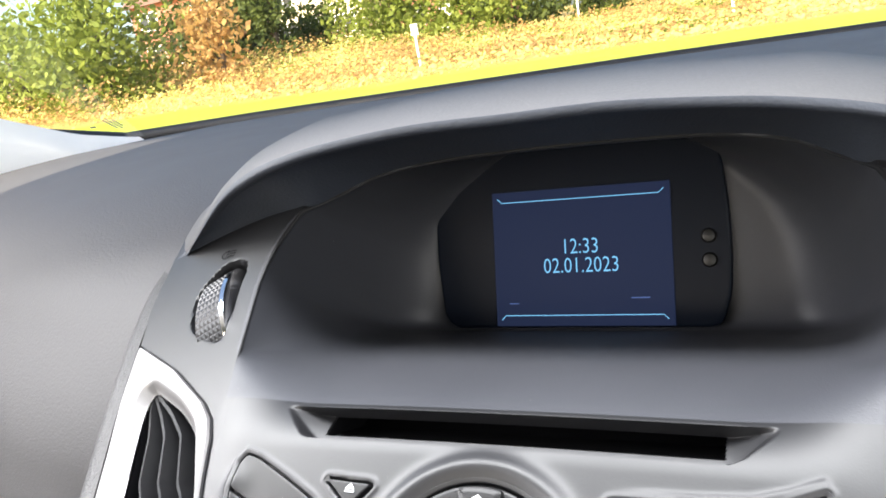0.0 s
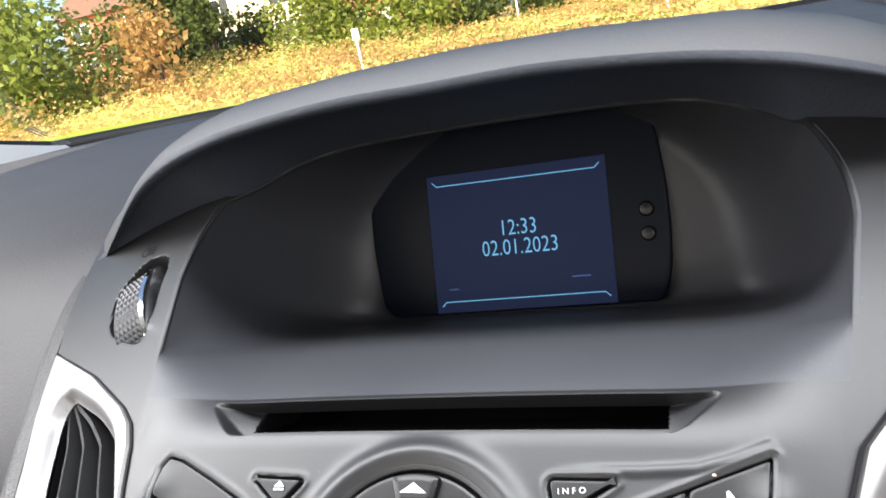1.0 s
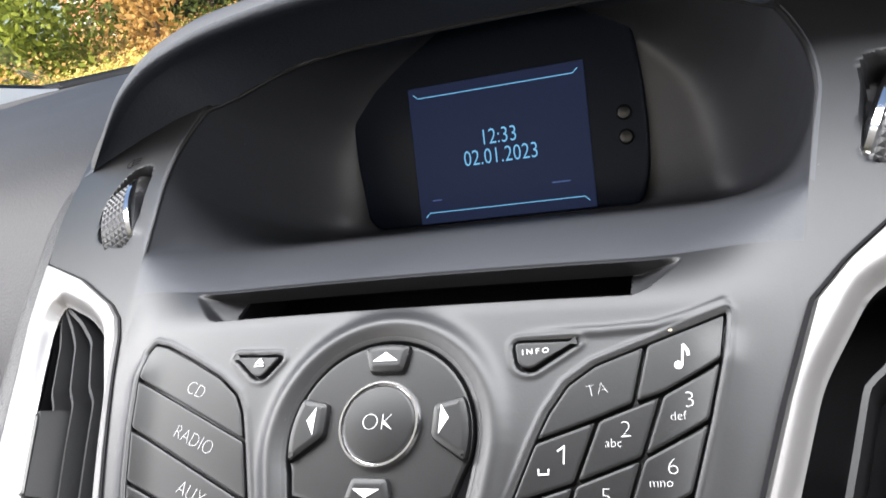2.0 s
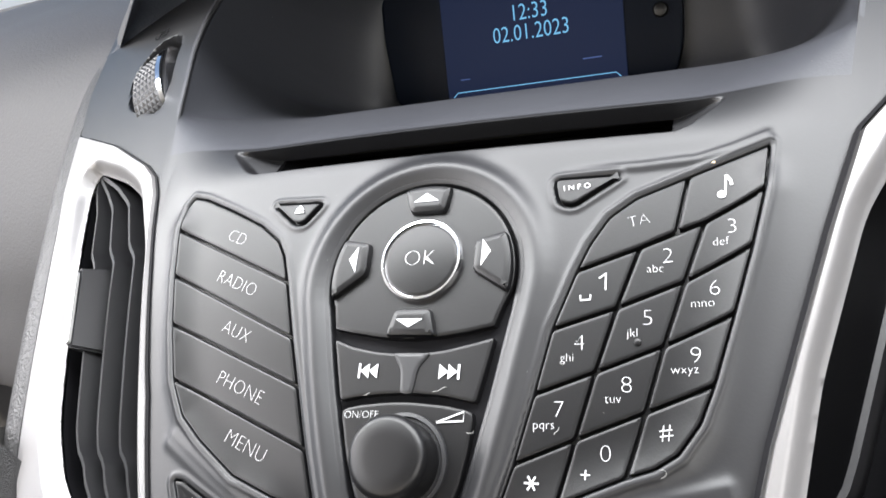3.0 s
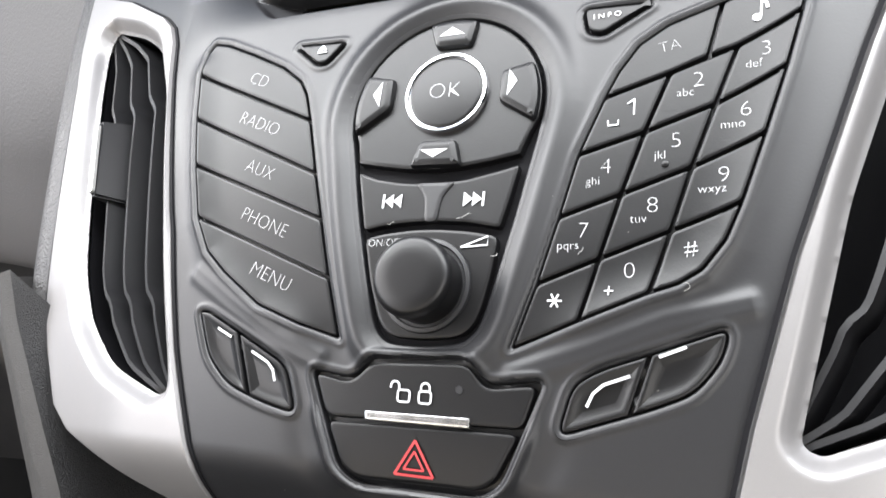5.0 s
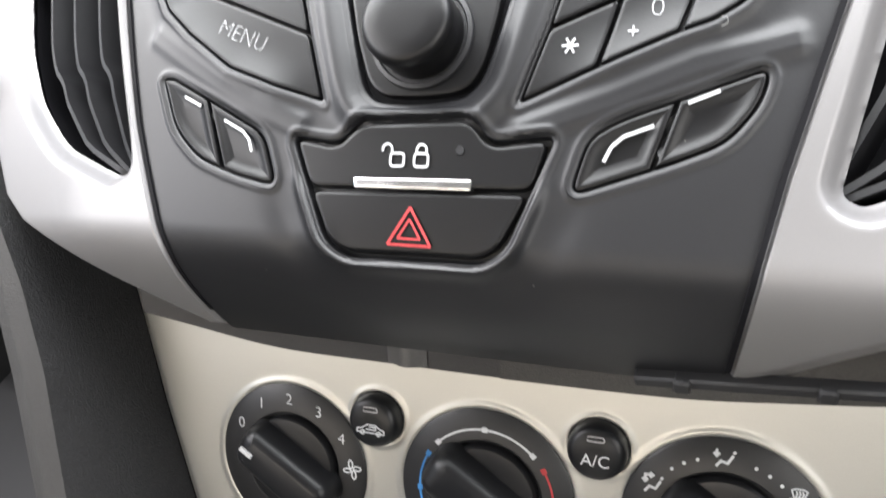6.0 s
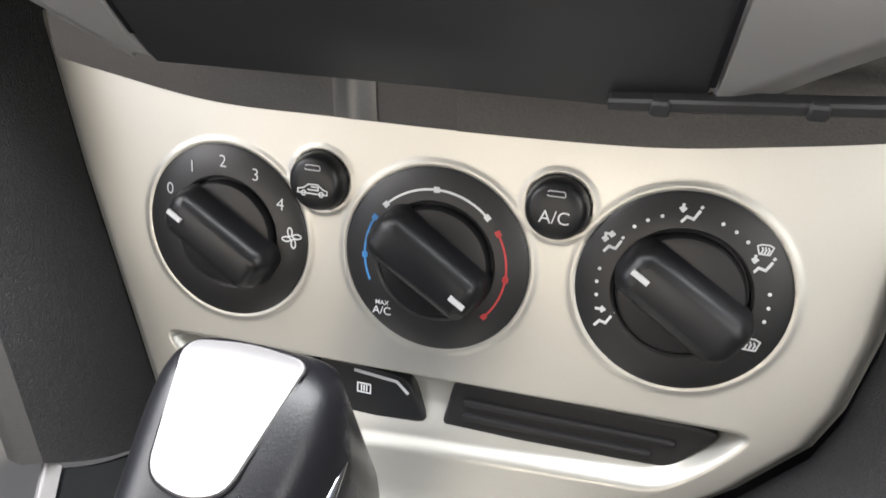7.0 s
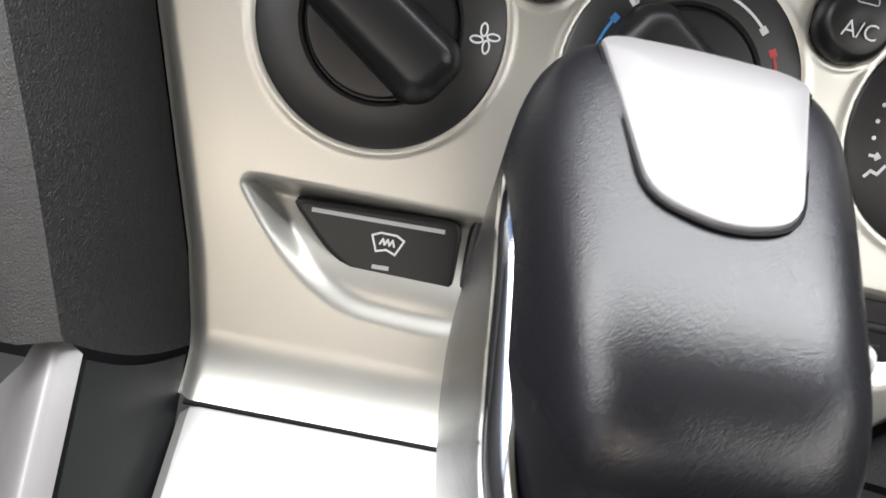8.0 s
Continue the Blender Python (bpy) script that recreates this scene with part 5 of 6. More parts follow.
# ---- console in front of the panel ----
console = group("centre_console", "pale silver centre console with black side panels", "console", (0, -0.1, 0.6), kind="structure")
END = on_climate(0, -0.1008)
RUN = Vector((0, -1, -0.05)).normalized()


def console_top(s, t):
    q = END + RUN * (0.0002 + 0.30 * t)
    x = (-0.0893 + 0.020 * t) * (1 - s) + (0.051 - 0.010 * t) * s
    side = min(s, 1 - s)
    return Vector((x, q.y, q.z - 0.0005 * (1 - min(1, t / 0.012)) - 0.004 * max(0, 1 - side / 0.02)))


grid("console_plate", console_top, 60, 60, console_silver, console, "pale silver console plate", thick=-0.004)


grid("seam", lambda s, t: on_climate(-0.0885 + 0.139 * s, -0.1003 - 0.0006 * t, 0.0002), 20, 2, gap_black, console, "dark joint across the console", thick=-0.001)


def bolster(sign):
    lim = panel_left if sign < 0 else panel_right
    prof = ((0.0, 0.001, -0.006), (0.0010, -0.003, 0.001), (0.005, -0.015, 0.014), (0.0095, -0.025, 0.0235), (0.0125, -0.0295, 0.0280), (0.0175, -0.0310, 0.0285), (0.030, -0.027, 0.022), (0.055, -0.012, 0.004), (0.085, 0.03, -0.03))

    def place(s, t):
        v = -0.0885 + 0.130 * s
        base = on_climate(float(lim(v)), v) if v < 0.05 else on_climate(float(lim(0.05)), v)
        k = t * (len(prof) - 1)
        i = min(int(k), len(prof) - 2)
        a, b, f = prof[i], prof[i + 1], k - i
        o = [a[n] + (b[n] - a[n]) * f for n in range(3)]
        out = 1.0 + 0.5 * float(step(0.0, 0.08, v))
        reach = 1.0 - 0.85 * float(step(-0.035, 0.06, v)) * 0.9
        return base + Vector((sign * o[0] * out, o[1] * reach, o[2] * (1 if v < 0 else reach)))
    return place


RIDGE_Z = [0.6427, 0.67, 0.695, 0.73, 0.753, 0.769, 0.80, 0.83]


def ridge_bolster(s, t):
    """The passenger side: a side wall up to a long ridge that runs into the vent's flank, and the ridge's rounded back."""
    v = -0.0885 + 0.175 * s
    base = on_climate(float(panel_left(v)), v) + Vector((0.0004, 0.001, -0.004))
    z = 0.6427 + 0.172 * s
    y = 0.0172 + (z - 0.6427) * 0.6535
    ridge = Vector((-float(np.interp(z, RIDGE_Z, [0.104, 0.114, 0.124, 0.1305, 0.138, 0.146, 0.160, 0.168])), y, z))
    wide = float(np.interp(z, RIDGE_Z, [0.020, 0.020, 0.019, 0.020, 0.019, 0.017, 0.014, 0.012]))
    if t < 0.52:
        f = t / 0.52
        return base.lerp(ridge, f) + Vector((0.2, -0.5, 0)) * 0.006 * math.sin(math.pi * f)
    f = (t - 0.52) / 0.48
    prof = [(0, 0, 0), (0.35, -0.0022, -0.0006), (0.7, -0.0012, -0.002), (1.0, 0.004, -0.006), (1.15, 0.016, -0.014), (1.2, 0.06, -0.03), (1.2, 0.10, -0.05)]
    q = along([(-a * wide, b, c) for a, b, c in prof], f)
    return ridge + q


for sign in (-1, 1):
    lo = ridge_bolster if sign < 0 else bolster(sign)
    grid("bolster_inner", lambda s, t: lo(s, t * 0.52), 50, 16, side_shaded, console, "grained side wall in the shaded copy of the bolster's colour")
    grid("bolster_outer", lambda s, t: lo(s, 0.52 + t * 0.48), 60, 24, side_lit, console, "grained knee bolster in the lit copy of its colour")
    # black panel below the bolster and its bright trim
    b = lo(0.0, 0.43)

    def low(s, t):
        p = lo(0.0, 0.42 * s + 0.01)
        return p + Vector((0, -0.0015, -0.0015)) + Vector((sign * -0.030, -0.20, -0.095)) * t
    grid("side_panel", low, 10, 20, side_black, console, "black side panel", thick=0.003)

    def trim(s, t, b=b):
        p = b + Vector((sign * 0.0006, -0.0015, 0.0)) + Vector((sign * -0.030, -0.20, -0.095)) * t
        q = Vector((sign * 0.045 * s, 0.012 * s, 0.004 * math.sin(math.pi * min(1, s * 3)) - 0.075 * max(0, s - 0.10) ** 1.25))
        return p + q
    grid("edge_trim", trim, 40, 20, silver, console, "silver edge trim", thick=0.003, crease=70)

grid("panel_backing", lambda s, t: on_climate(-0.17 + 0.34 * s, -0.115 + 0.19 * t, 0) - HN * (0.030 + float(sweep(-0.115 + 0.19 * t))), 4, 4, gap_black, console, "dark backing behind the heater panel", thick=0.004)

# ---- gear lever ----
lever = group("gear_lever", "black leather gear lever knob with a silver cap", "gear lever", (-0.0125, 0.0, 0.60))
KX, KY, KA, KB, KZ, KC = -0.0135, 0.0025, 0.0250, 0.0335, 0.6700, 0.0428


def taper(y):
    """The knob narrows towards the driver's palm."""
    return 1.0 - 0.20 * float(step(0.025, -0.030, y))


def knob_height(x, y):
    q = abs((x - KX) / (KA * taper(y))) ** 4.4 + abs((y - KY) / KB) ** 5.4
    return KZ + KC * max(0.0, 1 - q) ** 0.24 + 0.25 * (y - KY) * min(1.0, 4 * max(0.0, 1 - q))


def knob_skin(s, t):
    """Round the knob by s, from neck to crown by t."""
    a = 2 * math.pi * s
    if t < 0.45:
        f = t / 0.45
        z = 0.590 + (KZ - 0.590) * f
        k = 0.62 + 0.38 * float(step(0.1, 1.0, f))
        lean = -0.012 * (1 - f)
    else:
        f = (t - 0.45) / 0.55
        k, z, lean = max(0.0, 1 - f ** 1.25) if f > 0 else 1.0, None, 0.0
    c, sn = math.cos(a), math.sin(a)
    r = (abs(c) ** 3.0 + abs(sn) ** 3.0) ** (-1 / 3.0)
    y = KY + lean + KB * k * r * sn
    x = KX + KA * taper(y) * k * r * c
    return Vector((x, y, z if z is not None else knob_height(x, y)))


bm = bmesh.new()
rings = []
for j in range(130):
    rings.append([bm.verts.new(knob_skin(i / 120, j / 130)) for i in range(120)])
for a, b in zip(rings, rings[1:]):
    for i in range(120):
        k = (i + 1) % 120
        bm.faces.new((a[i], a[k], b[k], b[i]))
bm.faces.new(rings[-1])
part("leather_knob", bm, leather, lever, "grained black leather grip")


def on_knob(x, y, w=0.0):
    return Vector((x, y, knob_height(x, y) + w))


cap_shape = rounded(mm((-28.9, 28.2), (-14, 30.4), (1.2, 28.4), (-5.6, -1.2), (-14.2, -3.8), (-23.4, -1.0)), 0.0042, 5)
bm = bmesh.new()
cen = Vector((-0.0135, 0.0150))
rings = []
for f, w in [(1.0, -0.002), (1.0, 0.0006), (0.988, 0.0010)] + [(0.97, 0.0009)] + [(k / 20, 0.0009) for k in range(19, 0, -1)]:
    rings.append([bm.verts.new(on_knob(cen.x + (x - cen.x) * f, cen.y + (y - cen.y) * f, w)) for x, y in cap_shape])
for a, b in zip(rings, rings[1:]):
    for i in range(len(a)):
        k = (i + 1) % len(a)
        bm.faces.new((a[i], a[k], b[k], b[i]))
bm.faces.new(rings[-1])
part("silver_cap", bm, silver, lever, "satin silver cap")
ink("cap_seam", [band([(x, y) for x, y in inset(cap_shape, -0.0002)] + [inset(cap_shape, -0.0002)[0]], 0.0006)], on_knob, 0.0004, gap_black, lever, "dark seam round the cap")
RAIL = [(0.0250, 0.018, 0.7000), (0.0252, 0.010, 0.7000), (0.0244, 0.001, 0.6975), (0.0232, -0.010, 0.6925), (0.0213, -0.020, 0.6865), (0.0185, -0.0275, 0.6790), (0.0150, -0.031, 0.6680)]


def knob_half(x, y, z):
    """Half the knob's width at a height, or x where it stands clear of the crown."""
    for k in range(60):
        h = x * (1 - 0.006 * k)
        if knob_height(KX + h, y) >= z:
            return h + 0.0004
    return x


def side_rail(name, sign):
    pts = [Vector(p) for p in smooth_loop([(KX + sign * knob_half(x, y, z), y, z) for x, y, z in RAIL], 5, False)]
    bm = bmesh.new()
    rings = []
    for i, p in enumerate(pts):
        d = (pts[min(i + 1, len(pts) - 1)] - pts[max(i - 1, 0)]).normalized()
        out = (Vector((p.x - KX, (p.y - KY) * 0.4, 0.006))).normalized()
        out = (out - d * out.dot(d)).normalized()
        up = d.cross(out)
        w = 0.0032 * min(1.0, 0.06 + i / 10)
        p = p - Vector((0, 0.0005, 0.0012)) * min(1.0, i / 6)
        rings.append([bm.verts.new(p - out * 0.0006 + up * w * math.cos(k * math.pi / 5) + out * 0.0014 * min(1.0, 0.1 + i / 8) * math.sin(k * math.pi / 5)) for k in range(10)])
    for a, b in zip(rings, rings[1:]):
        for i in range(10):
            k = (i + 1) % 10
            bm.faces.new((a[i], a[k], b[k], b[i]))
    bm.faces.new(rings[0][::-1]), bm.faces.new(rings[-1])
    part(name, bm, chrome, lever, "bright metal side rail")


for sign in (-1, 1):
    side_rail("side_rail", sign)
bm = bmesh.new()
bmesh.ops.create_uvsphere(bm, u_segments=20, v_segments=12, radius=1.0, matrix=Matrix.Translation((0.0120, 0.0035, 0.686)) @ Matrix.Rotation(radians(28), 4, 'X') @ Matrix.Diagonal((0.0020, 0.0045, 0.0125, 1)))
part("release_button", bm, console_silver, lever, "silver release button")
bm = bmesh.new()
rings = [[bm.verts.new((KX + r * math.cos(2 * math.pi * i / 32), -0.008 + 1.2 * r * math.sin(2 * math.pi * i / 32), z)) for i in range(32)] for r, z in ((0.036, 0.582), (0.030, 0.590), (0.021, 0.600), (0.0155, 0.612))]
for a, b in zip(rings, rings[1:]):
    for i in range(32):
        k = (i + 1) % 32
        bm.faces.new((a[i], a[k], b[k], b[i]))
part("boot", bm, leather, lever, "black leather boot")

# ---- cabin shell ----
def slab(name, lo, hi, mat, parent=None, label="", bev=0.01):
    bm = bmesh.new()
    c, s = (Vector(lo) + Vector(hi)) / 2, Vector(hi) - Vector(lo)
    bmesh.ops.create_cube(bm, size=1.0, matrix=Matrix.Translation(c) @ Matrix.Diagonal((*s, 1)))
    if bev:
        bmesh.ops.bevel(bm, geom=bm.edges[:], offset=bev, segments=2, affect='EDGES')
    return part(name, bm, mat, parent, label)


def tube(name, path, radius, mat, parent=None, label="", squash=1.0, seg=10):
    bm = bmesh.new()
    pts = [Vector(p) for p in path]
    rad = radius if isinstance(radius, (list, tuple)) else [radius] * len(pts)
    rings = []
    for i, p in enumerate(pts):
        d = (pts[min(i + 1, len(pts) - 1)] - pts[max(i - 1, 0)]).normalized()
        a = d.cross(Vector((0, 0, 1)))
        a = a.normalized() if a.length > 1e-4 else Vector((1, 0, 0))
        b = a.cross(d)
        rings.append([bm.verts.new(p + (a * math.cos(k * 2 * math.pi / seg) + b * math.sin(k * 2 * math.pi / seg) * squash) * rad[i]) for k in range(seg)])
    for a, b in zip(rings, rings[1:]):
        for i in range(seg):
            k = (i + 1) % seg
            bm.faces.new((a[i], a[k], b[k], b[i]))
    bm.faces.new(rings[0][::-1]), bm.faces.new(rings[-1])
    return part(name, bm, mat, parent, label)


cabin = group("car_cabin", "closed car cabin with grey roof lining and dark trim", "car interior", (0, -0.8, 0.25), kind="structure")
slab("roof", (-0.66, -1.75, 1.36), (0.66, 0.02, 1.41), lining, cabin, "grey roof lining")
slab("cabin_floor", (-0.80, -1.95, 0.20), (0.80, 0.60, 0.25), carpet, cabin)
# unseen wall, raised to narrow the rear opening and darken reflections
slab("rear_bulkhead_light_block", (-0.78, -1.97, 0.25), (0.78, -1.90, 1.16), carpet, cabin)
slab("firewall", (-0.86, 0.80, 0.10), (0.86, 0.84, 0.905), carpet, cabin)
for sign in (-1, 1):
    # unseen; the driver's side is raised to cut light as a driver's body would
    slab("door_panel", (min(sign * 0.80, sign * 0.86), -1.95, 0.20), (max(sign * 0.80, sign * 0.86), 0.80, 0.92 if sign < 0 else 1.06), carpet, cabin, "dark door trim, raised on the driver's side to block light")
    tube("front_pillar", [(sign * 0.90, 0.60, 0.99), (sign * 0.82, 0.36, 1.14), (sign * 0.66, 0.0, 1.37)], 0.045, cream, cabin, "cream windscreen pillar", 0.8)
    tube("centre_pillar", [(sign * 0.82, -0.70, 0.92), (sign * 0.72, -0.74, 1.37)], 0.05, lining, cabin)
    tube("rear_pillar", [(sign * 0.80, -1.75, 0.92), (sign * 0.66, -1.55, 1.37)], 0.08, lining, cabin)
tube("windscreen_seal", [(-0.735, 0.60, 0.992), (-0.722, 0.676, 0.960), (-0.69, 0.765, 0.936), (-0.50, 0.80, 0.936), (0, 0.815, 0.936), (0.50, 0.80, 0.936), (0.69, 0.765, 0.936), (0.722, 0.676, 0.960), (0.735, 0.60, 0.992)], 0.008, rubber, cabin, "black windscreen seal")


# cream foot of the windscreen pillar on the dashboard's end
def pillar_foot(sign):
    def place(s, t):
        y = 0.775 - 0.36 * s
        x = 0.668 + 0.050 * s + 0.05 * (1 - t) * min(1, s * 3) * 0
        z1 = float(np.interp(y, [0.40, 0.60, 0.676, 0.75, 0.775], [1.08, 0.985, 0.953, 0.934, 0.930]))
        z0 = 0.895
        return Vector((sign * (x - 0.012 * math.sin(math.pi * t)), y - 0.03 * (1 - t), z0 + (z1 - z0) * t))
    return place


for sign in (-1, 1):
    grid("pillar_foot", pillar_foot(sign), 20, 8, cream, cabin, "cream foot of the windscreen pillar", thick=0.006)

glass = bpy.data.materials.new("windscreen_glass")
glass.use_nodes = True
gn, gl = glass.node_tree.nodes, glass.node_tree.links
clear, shine, fres, mixg = gn.new("ShaderNodeBsdfTransparent"), gn.new("ShaderNodeBsdfGlossy"), gn.new("ShaderNodeFresnel"), gn.new("ShaderNodeMixShader")
clear.inputs[0].default_value = (0.93, 0.96, 0.94, 1)
shine.inputs["Roughness"].default_value = 0.02
fres.inputs[0].default_value = 1.35
gl.new(fres.outputs[0], mixg.inputs[0]), gl.new(clear.outputs[0], mixg.inputs[1]), gl.new(shine.outputs[0], mixg.inputs[2])
gl.new(mixg.outputs[0], gn["Material Output"].inputs[0])


def screen_curve(s, t):
    x = -0.78 + 1.56 * s
    y0, y1 = 0.815 - 0.10 * abs(x / 0.78) ** 3, 0.03 - 0.04 * abs(x / 0.78) ** 2
    return Vector((x * (1 - 0.15 * t), y0 + (y1 - y0) * t, 0.937 + 0.435 * t))


wind = grid("windscreen", screen_curve, 30, 16, glass)
tagged(wind, "clear sloping car windscreen", "windscreen", kind="structure")
wind.visible_shadow = False
for name, spots in (("printed_mark", [(0.0610, 0.0565, 0.0050, 0.0045)]), ("printed_mark", [(0.0775, 0.0450, 0.0016, 0.030), (0.0808, 0.0430, 0.0016, 0.034), (0.0840, 0.0500, 0.0016, 0.026)])):
    verts, faces = [], []
    for s0, t0, ds, dt in spots:
        k = len(verts)
        verts += [screen_curve(a, b) + Vector((0, -0.002, -0.003)) for a, b in ((s0, t0), (s0 + ds, t0), (s0 + ds, t0 + dt), (s0, t0 + dt))]
        faces.append((k, k + 1, k + 2, k + 3))
    mesh(name, verts, faces, grey_ink, wind, "small grey printed mark", smooth=False)


# ---- outside ----
def ground_height(x, y):
    rise = float(step(16.0, 40.0, y - 0.12 * x)) * (0.05 + 1.35 * float(step(-5, -28, x))) + 0.75 * float(step(27.0, 44.0, y)) * float(step(-14, -5, x))
    bumps = 0.25 * noise.noise(Vector((x * 0.11, y * 0.11, 0))) * float(step(10, 25, abs(y) + abs(x) * 0.3))
    return rise + bumps


def land_material():
    m = bpy.data.materials.new("grass_and_bank")
    m.use_nodes = True
    n, l = m.node_tree.nodes, m.node_tree.links
    b = n["Principled BSDF"]
    g = n.new("ShaderNodeNewGeometry")
    sep = n.new("ShaderNodeSeparateXYZ")
    l.new(g.outputs["Position"], sep.inputs[0])
    nz = n.new("ShaderNodeTexNoise")
    nz.inputs["Scale"].default_value, nz.inputs["Detail"].default_value = 0.5, 8
    l.new(g.outputs["Position"], nz.inputs["Vector"])
    wob = n.new("ShaderNodeMath")
    wob.operation = 'MULTIPLY_ADD'
    l.new(nz.outputs[0], wob.inputs[0])
    wob.inputs[1].default_value = 3.0
    l.new(sep.outputs[1], wob.inputs[2])
    ramp = n.new("ShaderNodeMapRange")
    l.new(wob.outputs[0], ramp.inputs[0])
    ramp.inputs[1].default_value, ramp.inputs[2].default_value = 18.5, 20.0
    fine = n.new("ShaderNodeTexNoise")
    fine.inputs["Scale"].default_value, fine.inputs["Detail"].default_value = 9.0, 6
    l.new(g.outputs["Position"], fine.inputs["Vector"])
    lawn, rough = n.new("ShaderNodeValToRGB"), n.new("ShaderNodeValToRGB")
    for rp, a, c in ((lawn, (0.30, 0.36, 0.015, 1), (0.40, 0.44, 0.03, 1)), (rough, (0.34, 0.20, 0.06, 1), (0.50, 0.40, 0.10, 1))):
        rp.color_ramp.elements[0].color, rp.color_ramp.elements[1].color = a, c
        rp.color_ramp.elements[0].position, rp.color_ramp.elements[1].position = 0.35, 0.65
        l.new(fine.outputs[0], rp.inputs[0])
    mx = n.new("ShaderNodeMixRGB")
    l.new(ramp.outputs[0], mx.inputs[0]), l.new(lawn.outputs[0], mx.inputs[1]), l.new(rough.outputs[0], mx.inputs[2])
    l.new(mx.outputs[0], b.inputs["Base Color"])
    b.inputs["Roughness"].default_value = 0.9
    return m


def spread(k):
    """Grid lines that are close near the car and reach far out."""
    s = 2 * k - 1
    return 260 * math.copysign(abs(s) ** 2.6, s)


land = grid("ground", lambda s, t: Vector((spread(s), 15 + spread(t), ground_height(spread(s), 15 + spread(t)))), 120, 120, land_material())
tagged(land, "sunlit mown grass rising to a rough bank", "ground", kind="structure")
far = grid("far_ground", lambda s, t: Vector((3000 * (2 * s - 1), 3000 * (2 * t - 1), -0.4)), 4, 4, land.data.materials[0])
tagged(far, "distant level fields", "ground", kind="structure")


def leaf_material(name, a, b):
    m = bpy.data.materials.new(name)
    m.use_nodes = True
    n, l = m.node_tree.nodes, m.node_tree.links
    p = n["Principled BSDF"]
    g = n.new("ShaderNodeNewGeometry")
    rp = n.new("ShaderNodeValToRGB")
    rp.color_ramp.elements[0].color, rp.color_ramp.elements[1].color = (*a, 1), (*b, 1)
    l.new(g.outputs["Random Per Island"], rp.inputs[0])
    l.new(rp.outputs[0], p.inputs["Base Color"])
    p.inputs["Roughness"].default_value = 0.7
    thin, both = n.new("ShaderNodeBsdfTranslucent"), n.new("ShaderNodeMixShader")
    l.new(rp.outputs[0], thin.inputs[0])
    both.inputs[0].default_value = 0.5
    l.new(p.outputs[0], both.inputs[1]), l.new(thin.outputs[0], both.inputs[2]), l.new(both.outputs[0], n["Material Output"].inputs[0])
    return m


leaf_green = leaf_material("green_leaves", (0.16, 0.21, 0.025), (0.32, 0.37, 0.07))
leaf_dark = leaf_material("dark_conifer_leaves", (0.06, 0.09, 0.018), (0.14, 0.17, 0.035))
leaf_rust = leaf_material("rusty_bramble_leaves", (0.42, 0.25, 0.10), (0.58, 0.38, 0.14))
leaf_straw = leaf_material("straw_coloured_grass", (0.70, 0.60, 0.20), (0.76, 0.68, 0.24))
bark = material("bark", (0.10, 0.075, 0.055), 0.9, grain=0.5, grain_scale=30, vary=0.5, vary_scale=4)


def leaves(name, spots, size, mat, parent=None, label="", upright=0.0):
    """Many small tilted leaf clumps, each its own two triangles."""
    verts, faces = [], []
    for p in spots:
        a = Vector((random.gauss(0, 1), random.gauss(0, 1), random.gauss(0, 1))).normalized()
        if upright:
            a = a.cross(Vector((random.gauss(0, 0.5), random.gauss(-upright, 0.5), 1.0))).normalized()
        b = a.cross(Vector((random.gauss(0, 1), random.gauss(0, 1), random.gauss(0, 1)))).normalized()
        s = size * random.uniform(0.5, 1.4)
        k = len(verts)
        verts += [p + a * s, p + b * s * 0.6, p - a * s, p - b * s * 0.6]
        faces.append((k, k + 1, k + 2, k + 3))
    return mesh(name, verts, faces, mat, parent, label, smooth=False)


def tree(name, x, y, tall, wide, mat, label, count=1800, low=0.15, cone=False, clumps=26):
    g = group(name, label, "tree", (x, y, ground_height(x, y) - 0.1), "trees behind the bank")
    base = g.location
    path = [base + Vector((0, 0, 0)), base + Vector((0.1, 0.05, tall * 0.4)), base + Vector((0.0, 0.1, tall * 0.8))]
    tube("trunk", path, [0.16, 0.12, 0.04], bark, g, "", 1.0, 8)
    hubs = []
    for _ in range(clumps):
        f = random.uniform(low, 1.0)
        r = wide * ((1 - f) ** 0.7 if cone else math.sqrt(max(0.05, 1 - (2 * (f - low) / (1 - low) - 0.85) ** 2 * 0.8)))
        a = random.uniform(0, 2 * math.pi)
        hubs.append(base + Vector((math.cos(a) * r * random.uniform(0.3, 1), math.sin(a) * r * random.uniform(0.3, 1), tall * f)))
    for hb in hubs[:5]:
        tube("limb", [base + Vector((0, 0, (hb.z - base.z) * 0.6)), hb], [0.06, 0.015], bark, g, "", 1.0, 5)
    spots = []
    for _ in range(2 * count):
        hb = random.choice(hubs)
        k = wide * 0.30
        spots.append(hb + Vector((random.gauss(0, k), random.gauss(0, k), random.gauss(0, k * 0.8))))
    leaves("crown", spots, 0.15, mat, g)
    return g


tree("shrub", -24.5, 24.0, 4.4, 2.6, leaf_green, "broad sunlit evergreen shrub", 2600, 0.02, clumps=40)
tree("shrub", -28.0, 23.0, 3.4, 2.2, leaf_green, "low sunlit green shrub", 1400, 0.02)
tree("shrub", -21.0, 27.0, 3.2, 1.4, leaf_rust, "half-bare rusty brown shrub", 600, 0.02)
tree("conifer", -24.8, 33.5, 6.0, 1.3, leaf_dark, "tall dark green conifer tree", 2000, 0.03, True)
tree("conifer", -22.9, 34.0, 6.5, 1.3, leaf_dark, "tall dark green conifer tree", 2000, 0.03, True)
